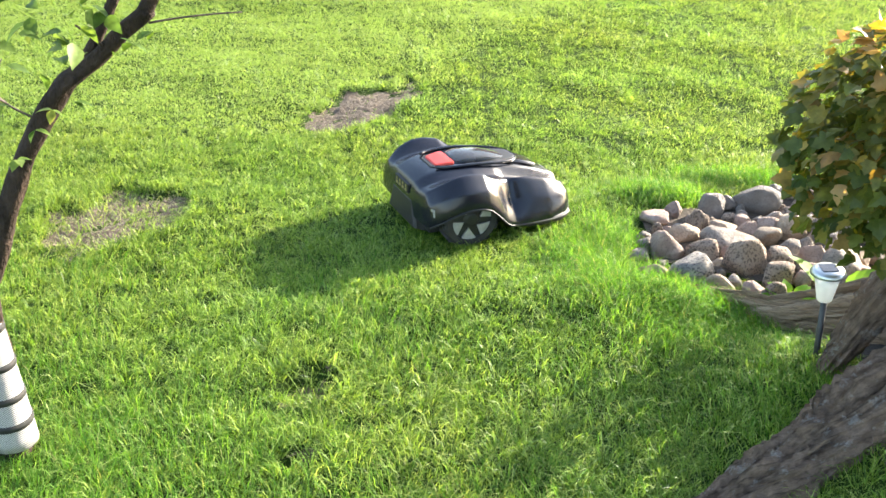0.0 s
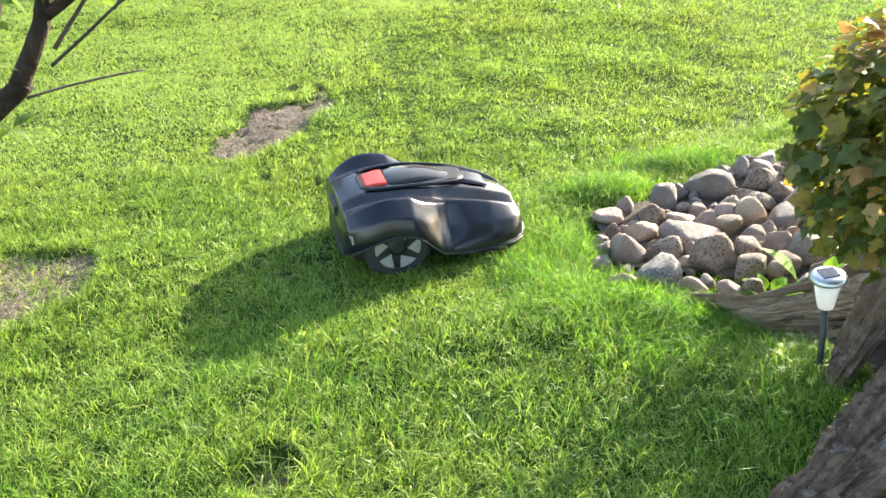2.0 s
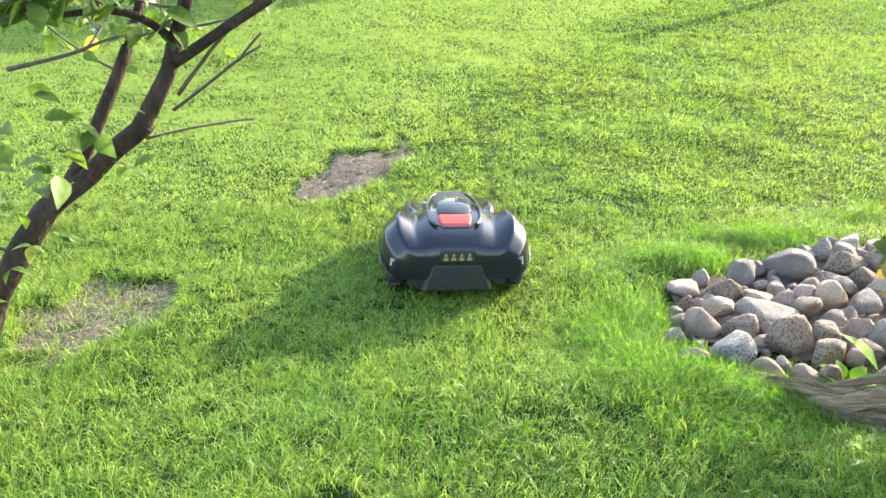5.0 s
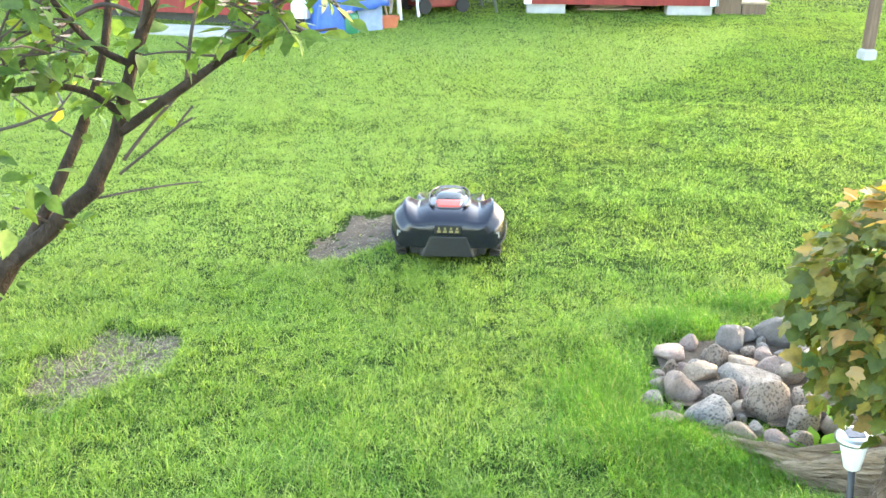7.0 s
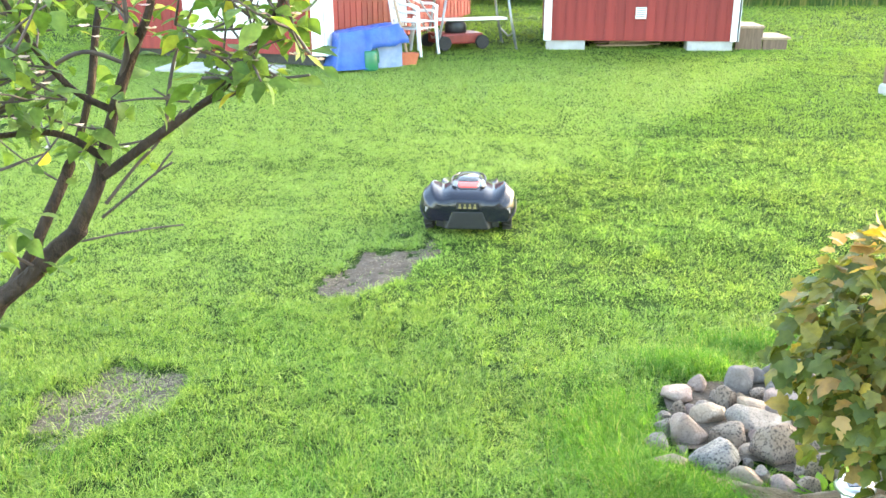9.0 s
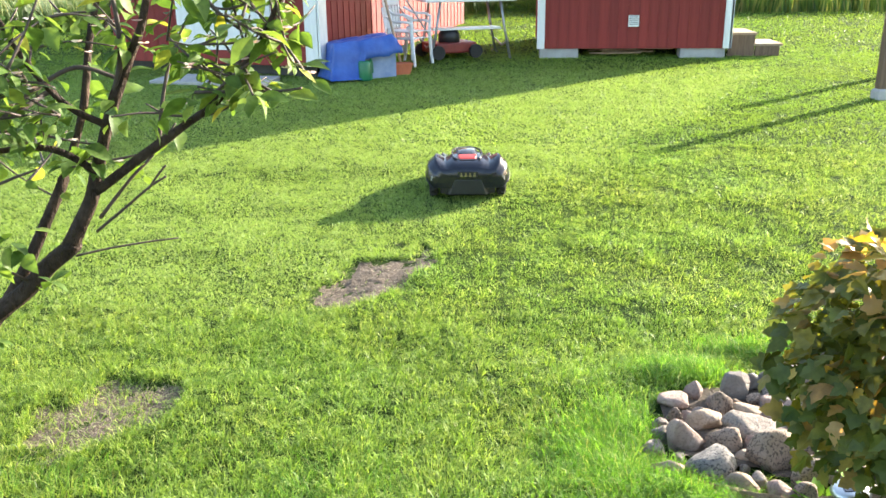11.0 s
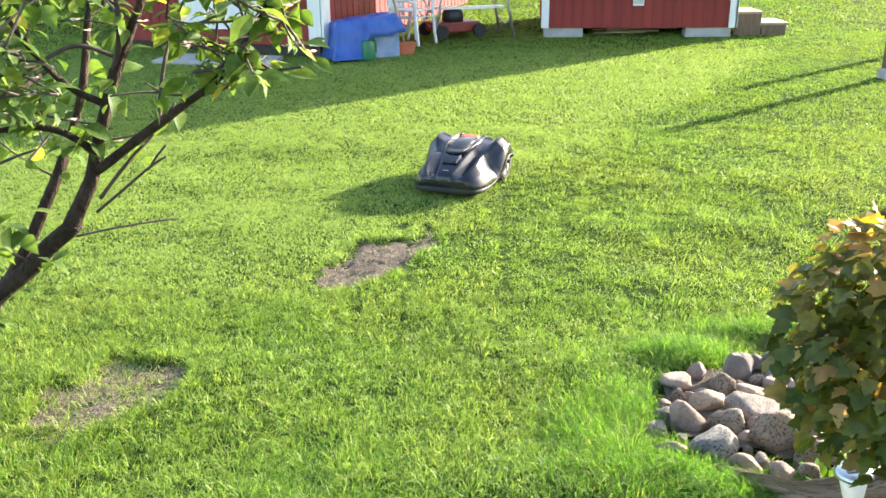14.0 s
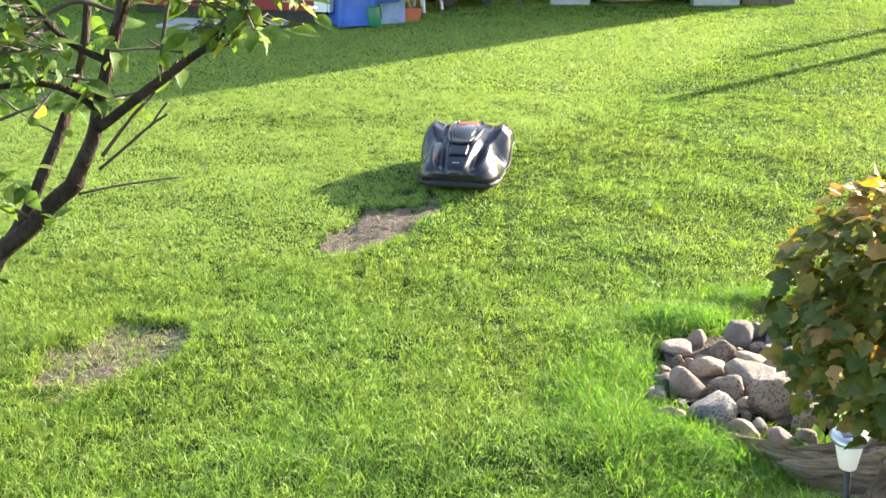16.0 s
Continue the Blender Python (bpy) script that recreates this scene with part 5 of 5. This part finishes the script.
for x in (-1.84, -1.2):
    for z in (HZ + 0.2, HZ + 1.0):
        part("door_panel", boxed(x, x + 0.56, -0.085, -0.0755, z, z + 0.65), m_white, double_door, bevel=0.004)
slab = part("paving_slab", boxed(-0.72, 0.72, -0.24, 0.24, -0.03, 0.045), m_concrete, None, bevel=0.008)
slab.matrix_world = pose(-3.15, 10.275, float(rise(10.275)), 3, 0, -10)
tagged(slab, "grey concrete paving slab before the house door", "paving slab")


# ---- things by the house ----
def tarp_box(m):
    ob = thing("tarp_covered_crate", m, "crate covered with a crumpled blue tarpaulin", "crate")
    part("crate", boxed(-0.27, 0.5, -0.15, 0.24, 0.0, 0.33), m_tarp2, ob, "pale blue plastic tub")
    bm = bmesh.new()
    nx, ny = 30, 18
    g = []
    for j in range(ny + 1):
        row = []
        for i in range(nx + 1):
            u, v = i / nx * 2 - 1, j / ny * 2 - 1
            x, y = 0.105 + u * 0.45, 0.04 + v * 0.29
            edge = max(abs(u) - 0.8, abs(v) - 0.72, 0)
            z = 0.4 + 0.1 * (u + 1) / 2 - 2.1 * edge * (1.2 if u < -0.1 else 0.35) + 0.03 * noise.noise(Vector((u * 3, v * 3, 2))) + 0.016 * noise.noise(Vector((u * 9, v * 9, 5)))
            row.append(bm.verts.new((x, y, max(z, 0.02))))
        g.append(row)
    for j in range(ny):
        for i in range(nx):
            bm.faces.new((g[j][i], g[j][i + 1], g[j + 1][i + 1], g[j + 1][i]))
    o = part("tarpaulin", bm, m_tarp, ob, "bright blue crumpled tarpaulin", smooth=True)
    mod = o.modifiers.new("thick", "SOLIDIFY")
    mod.thickness = 0.006
    return ob


tarp_box(pose(-1.567, 10.495, float(rise(10.495)), 0, 0, 30))


def watering_can(m):
    ob = thing("watering_can", m, "green plastic watering can standing on the grass", "watering can")
    part("body", loft(bmesh.new(), [disc_ring(0.088, 0.0), disc_ring(0.092, 0.01), disc_ring(0.084, 0.2), disc_ring(0.072, 0.225)]), m_can, ob, smooth=True)
    part("handle", tube(bmesh.new(), smooth_line([(0.07, 0, 0.215), (0.05, 0, 0.3), (-0.025, 0, 0.31), (-0.085, 0, 0.215), (-0.095, 0, 0.08)], 5), [0.012, 0.012], 8), m_can, ob, smooth=True)
    part("spout", tube(bmesh.new(), [(0.07, 0, 0.05), (0.16, 0, 0.16), (0.22, 0, 0.26)], [0.022, 0.012], 10), m_can, ob, smooth=True)
    return ob


watering_can(pose(-1.4, 10.385, float(rise(10.385)), 0, 0, 200))
pot = thing("flower_trough", pose(-1.05, 10.74, float(rise(10.74)), 0, 0, 20), "terracotta-coloured plant trough on the grass", "plant pot")
part("trough", loft(bmesh.new(), [[(-x, -y, z), (x, -y, z), (x, y, z), (-x, y, z)] for x, y, z in ((0.13, 0.06, 0), (0.16, 0.085, 0.12), (0.17, 0.09, 0.12), (0.17, 0.09, 0.135), (0.15, 0.075, 0.135), (0.13, 0.065, 0.06))]), m_clay, pot, bevel=0.004)
pole = thing("garden_pole", pose(-1.196, 10.92, float(rise(10.92))), "pale wooden tool handle leaning on the house", "tool handle")
part("shaft", tube(bmesh.new(), [(0.18, 0.0, 0.0), (0.0, 0.12, 0.7), (-0.2, 0.25, 1.5)], [0.016, 0.016], 8), m_plank, pole, smooth=True)


def plastic_chair(m):
    ob = thing("garden_chair", m, "white moulded plastic garden chair", "chair", "garden chairs")
    bm = bmesh.new()
    bmesh.ops.create_grid(bm, x_segments=6, y_segments=6, size=0.22)
    for v in bm.verts:
        v.co.z = 0.41 - 0.25 * v.co.x * v.co.x - 0.03 * (v.co.y + 0.22)
    seat = part("seat", bm, m_plastic, ob, smooth=True)
    seat.modifiers.new("thick", "SOLIDIFY").thickness = 0.014
    back = part("backrest", boxed(-0.2, 0.2, 0, 0.016, 0.74, 0.84, m=pose(0, 0.24, 0, -8)), m_plastic, ob, bevel=0.008)
    for k in range(6):
        x = -0.17 + k * 0.068
        part("slat", boxed(x - 0.018, x + 0.018, 0.001, 0.014, 0.4, 0.739, m=pose(0, 0.24, 0, -8)), m_plastic, back)
    for sx in (-1, 1):
        for y0, y1, zt in ((-0.2, -0.25, 0.62), (0.2, 0.27, 0.41)):
            part("leg", tube(bmesh.new(), [(sx * 0.24, y1, 0.0), (sx * 0.23, y0, 0.41), (sx * 0.24, y0 - 0.01, zt + 0.001)], [0.022, 0.026, 0.022], 6), m_plastic, ob)
        part("armrest", tube(bmesh.new(), smooth_line([(sx * 0.24, -0.22, 0.6), (sx * 0.255, -0.1, 0.635), (sx * 0.25, 0.1, 0.63), (sx * 0.21, 0.27, 0.7)], 4), [0.022, 0.02], 6), m_plastic, ob, smooth=True)
    for piece in list(ob.children) + list(back.children):
        piece.data.transform(Matrix.Scale(0.84, 4))
    return ob


chair = plastic_chair(pose(-0.98, 11.4, float(rise(11.46)), 0, 0, 62))
copy_thing(chair, pose(-1.0, 11.42, float(rise(11.46)) + 0.09, 3, 0, 60))


def trestle_table(m):
    ob = thing("garden_table", m, "folding garden table with white top and grey steel legs", "table")
    part("tabletop", boxed(-0.6, 0.6, -0.34, 0.34, 0.72, 0.75), m_plastic, ob, bevel=0.006)
    for s in (-1, 1):
        for y in (-0.28, 0.28):
            part("leg", tube(bmesh.new(), [(s * 0.54, y, -0.02), (s * 0.46, y, 0.36), (s * 0.4, y, 0.72)], [0.017, 0.017], 8), m_steel, ob, smooth=True)
        part("stretcher", tube(bmesh.new(), [(s * 0.5, -0.28, 0.22), (s * 0.52, 0, 0.14), (s * 0.5, 0.28, 0.22)], [0.012, 0.012], 6), m_steel, ob)
    part("seat_plank", boxed(-0.46, 0.46, -0.12, 0.12, 0.36, 0.385), m_plastic, ob, "white lower shelf board")
    return ob


trestle_table(pose(-0.32, 11.95, float(rise(11.95)), 0, 0, 20))
engine = thing("petrol_lawn_mower", pose(-0.52, 11.9, float(rise(12.04)), 0, 0, 30), "old red and black petrol lawn mower parked under the table", "lawn mower")
part("deck", loft(bmesh.new(), [[(-0.3, -0.22, z), (0.3, -0.22, z), (0.34, 0, z), (0.3, 0.22, z), (-0.3, 0.22, z)] for z in (0.07, 0.2)]), m_engine, engine, bevel=0.02)
part("motor", loft(bmesh.new(), [disc_ring(0.14, 0.2), disc_ring(0.14, 0.3), disc_ring(0.1, 0.36)]), m_dark, engine, smooth=True)
for x in (-0.28, 0.26):
    for y in (-0.26, 0.26):
        w = part("wheel", loft(bmesh.new(), [[(x + 0.09 * math.cos(q * 0.5236), y + dy, 0.09 + 0.09 * math.sin(q * 0.5236)) for q in range(12)] for dy in (-0.025, 0.025)]), m_rubber, engine)
part("handlebar", tube(bmesh.new(), [(-0.3, -0.2, 0.2), (-0.75, -0.2, 0.85), (-0.75, 0.2, 0.85), (-0.3, 0.2, 0.2)], [0.012, 0.012], 6), m_steel, engine)


# ---- posts ----
def wash_post(m):
    ob = thing("wooden_post", m, "weathered brown wooden post on a pale concrete foot", "post", "posts at the lawn edge")
    part("shaft", boxed(-0.046, 0.046, -0.046, 0.046, 0.08, 0.99), m_post, ob, bevel=0.006)
    part("foot", loft(bmesh.new(), [[(-r, -r, z), (r, -r, z), (r, r, z), (-r, r, z)] for r, z in ((0.071, -0.05), (0.067, 0.083), (0.05, 0.104))]), m_concrete, ob, "pale concrete foot", bevel=0.006)
    return ob


posts = wash_post(pose(4.038, 9.402, float(rise(9.402)), 0, 0, 12))
copy_thing(posts, pose(4.985, 10.92, float(rise(10.92)), 0, 0, 12))


# ---- field edge ----
def field_edge(name, n, x0, x1, y0, y1, h0, h1, w, seed, label):
    x, y, r = scatter(n, x0, x1, y0, y1, seed)
    hh = r.uniform(h0, h1, n) * (0.7 + 0.5 * np.clip(0.5 + 0.6 * wave(x * 0.8, y * 0.8, seed), 0, 1))
    ob = blades(name, m_hedge, x, y, hh, np.full(n, w), 0.5, label, 2, seed)
    return tagged(ob, label, "tall grass", kind="stuff")


field_edge("tall_field_grass", 26000, -5, 16, 16.4, 21, 0.3, 0.75, 0.032, 401, "tall rough meadow grass behind the lawn")
field_edge("tall_field_grass", 14000, -16, -4.5, 14.5, 20, 0.3, 0.8, 0.032, 402, "tall rough meadow grass behind the house")


# ---- cloud ----
def cloud(m):
    """A drifting fair-weather cloud, high up towards the sun."""
    r = random.Random(3)
    def vapour(name, share):
        mt, nt, b = material(name)
        dif = nt.nodes.new("ShaderNodeBsdfTranslucent")
        dif.inputs[0].default_value = (0.95, 0.95, 0.95, 1)
        tr = nt.nodes.new("ShaderNodeBsdfTransparent")
        mx = nt.nodes.new("ShaderNodeMixShader")
        mx.inputs[0].default_value = share
        nt.links.new(tr.outputs[0], mx.inputs[1])
        nt.links.new(dif.outputs[0], mx.inputs[2])
        nt.links.new(mx.outputs[0], nt.nodes["Material Output"].inputs[0])
        return mt
    mt, thin = vapour("cloud_white", 0.5), vapour("cloud_haze", 0.13)
    ob = thing("cloud", m, "white fair-weather cloud drifting before the sun", "cloud")
    for i in range(9):
        bm = bmesh.new()
        bmesh.ops.create_icosphere(bm, subdivisions=3, radius=1)
        for v in bm.verts:
            v.co *= 1 + 0.3 * noise.noise(v.co * 2 + Vector((i * 9, 0, 0)))
            v.co = Vector((v.co.x * 42 + (i % 5 - 2) * 26, v.co.y * 34 + r.uniform(-10, 10), v.co.z * 30 + (i // 5) * 16 - 8))
        part("puff", bm, mt, ob, smooth=True)
    for reach in (186, 166, 146):
        bm = bmesh.new()
        bmesh.ops.create_icosphere(bm, subdivisions=4, radius=1)
        for v in bm.verts:
            v.co = Matrix.Rotation(radians(180 - SUN_AZ), 3, "Z") @ Vector((v.co.x * reach + 60, v.co.y * (reach - 90), v.co.z * (reach - 80)))
        part("veil", bm, thin, ob, "thin haze round the cloud", smooth=True)
    return ob


SIDE = Vector((-math.cos(radians(SUN_AZ)), math.sin(radians(SUN_AZ)), 0))
CLOUD_AT = SUN * 700
passing_cloud = cloud(Matrix.Translation(CLOUD_AT - SIDE * 260))


# ---- everything that moves ----
MOWER_ROWS = [
    (0, 0.06, 3.247, 27),
    (0.5, 0.06, 3.247, 13),
    (1, 0.062, 3.282, -9),
    (1.5, 0.06, 3.287, -10),
    (2, 0.066, 3.277, 9),
    (2.5, 0.06, 3.262, 31),
    (3, 0.065, 3.297, 66),
    (3.5, 0.06, 3.312, 91),
    (4, 0.06, 3.322, 93),
    (4.8, 0.06, 3.336, 93),
    (5.4, 0.05, 3.574, 92),
    (6.5, 0.03, 4.179, 91),
    (7, 0.024, 4.382, 91),
    (7.5, 0.021, 4.633, 91),
    (8, 0.025, 4.833, 91.5),
    (8.5, 0.026, 5.092, 91.5),
    (9, 0.023, 5.367, 91),
    (10, 0.007, 5.884, 91.5),
    (10.8, 0.003, 6.197, 92),
    (11.2, 0.002, 6.224, 97),
    (11.5, 0.001, 6.221, 112),
    (12, -0.014, 6.184, 150),
    (12.5, -0.01, 6.175, 177),
    (13, 0.005, 6.172, 194),
    (13.5, 0.013, 6.166, 217),
    (14, 0.002, 6.181, 256),
    (14.5, -0.008, 6.178, 266),
    (15, -0.009, 6.159, 266),
    (15.5, -0.009, 6.039, 264),
    (16, -0.01, 5.689, 264),
]


def mower_at(t):
    for a, b in zip(MOWER_ROWS, MOWER_ROWS[1:]):
        if t <= b[0]:
            f = (t - a[0]) / (b[0] - a[0])
            return [p + (q - p) * f for p, q in zip(a[1:], b[1:])]
    return list(MOWER_ROWS[-1][1:])


def mower_eased(t):
    """The mower's place and heading, rounded off at the rows."""
    near = [mower_at(min(max(t + d, 0), 16)) for d in (-0.15, -0.05, 0.05, 0.15)]
    return [sum(v) / 4 for v in zip(*near)] if 0.15 < t < 15.85 else mower_at(t)


def motions():
    rows = []
    for k in range(0, 321):
        x, y, a = mower_eased(k / 20)
        nx, ny = x + 0.45 * math.cos(radians(a)), y + 0.45 * math.sin(radians(a))
        z0, z1 = float(rise(y)), float(rise(ny))
        if k % 5 == 0:
            rows.append((k / 20, pose(x, y, z0 + 0.004, 0, -math.degrees(math.atan2(z1 - z0, 0.45)), a)))
    walk(mower, rows)
    for wheel, s in WHEELS:
        rows, turn, last = [], 0.0, mower_at(0)
        for k in range(0, 161):
            x, y, a = mower_at(k / 10)
            ahead = (x - last[0]) * math.cos(radians(a)) + (y - last[1]) * math.sin(radians(a))
            turn += math.degrees((ahead - s * 0.238 * radians(a - last[2])) / 0.119)
            last = (x, y, a)
            rows.append((k / 10, pose(0, s * 0.238, 0.119, 0, turn, 0)))
        walk(wheel, rows)
    walk(shoot, [(t, Matrix.Translation(SHOOT_AT - TREE_AT) @ pose(0, 0, 0, 0, 0, a)) for t, a in ((0, -11), (1.5, -10), (3.0, -11), (3.5, -6.5), (3.8, -2), (4.0, 0), (4.2, -2), (4.6, -8), (5.5, -11), (16, -11))])
    walk(passing_cloud, [(t, Matrix.Translation(CLOUD_AT + SIDE * d)) for t, d in ((0, -330), (2.2, -262), (4.2, -182), (5.0, -140), (6.0, -45), (7.6, 0), (9.2, 45), (9.6, 130), (10.2, 200), (11.2, 250), (16, 280))])


motions()
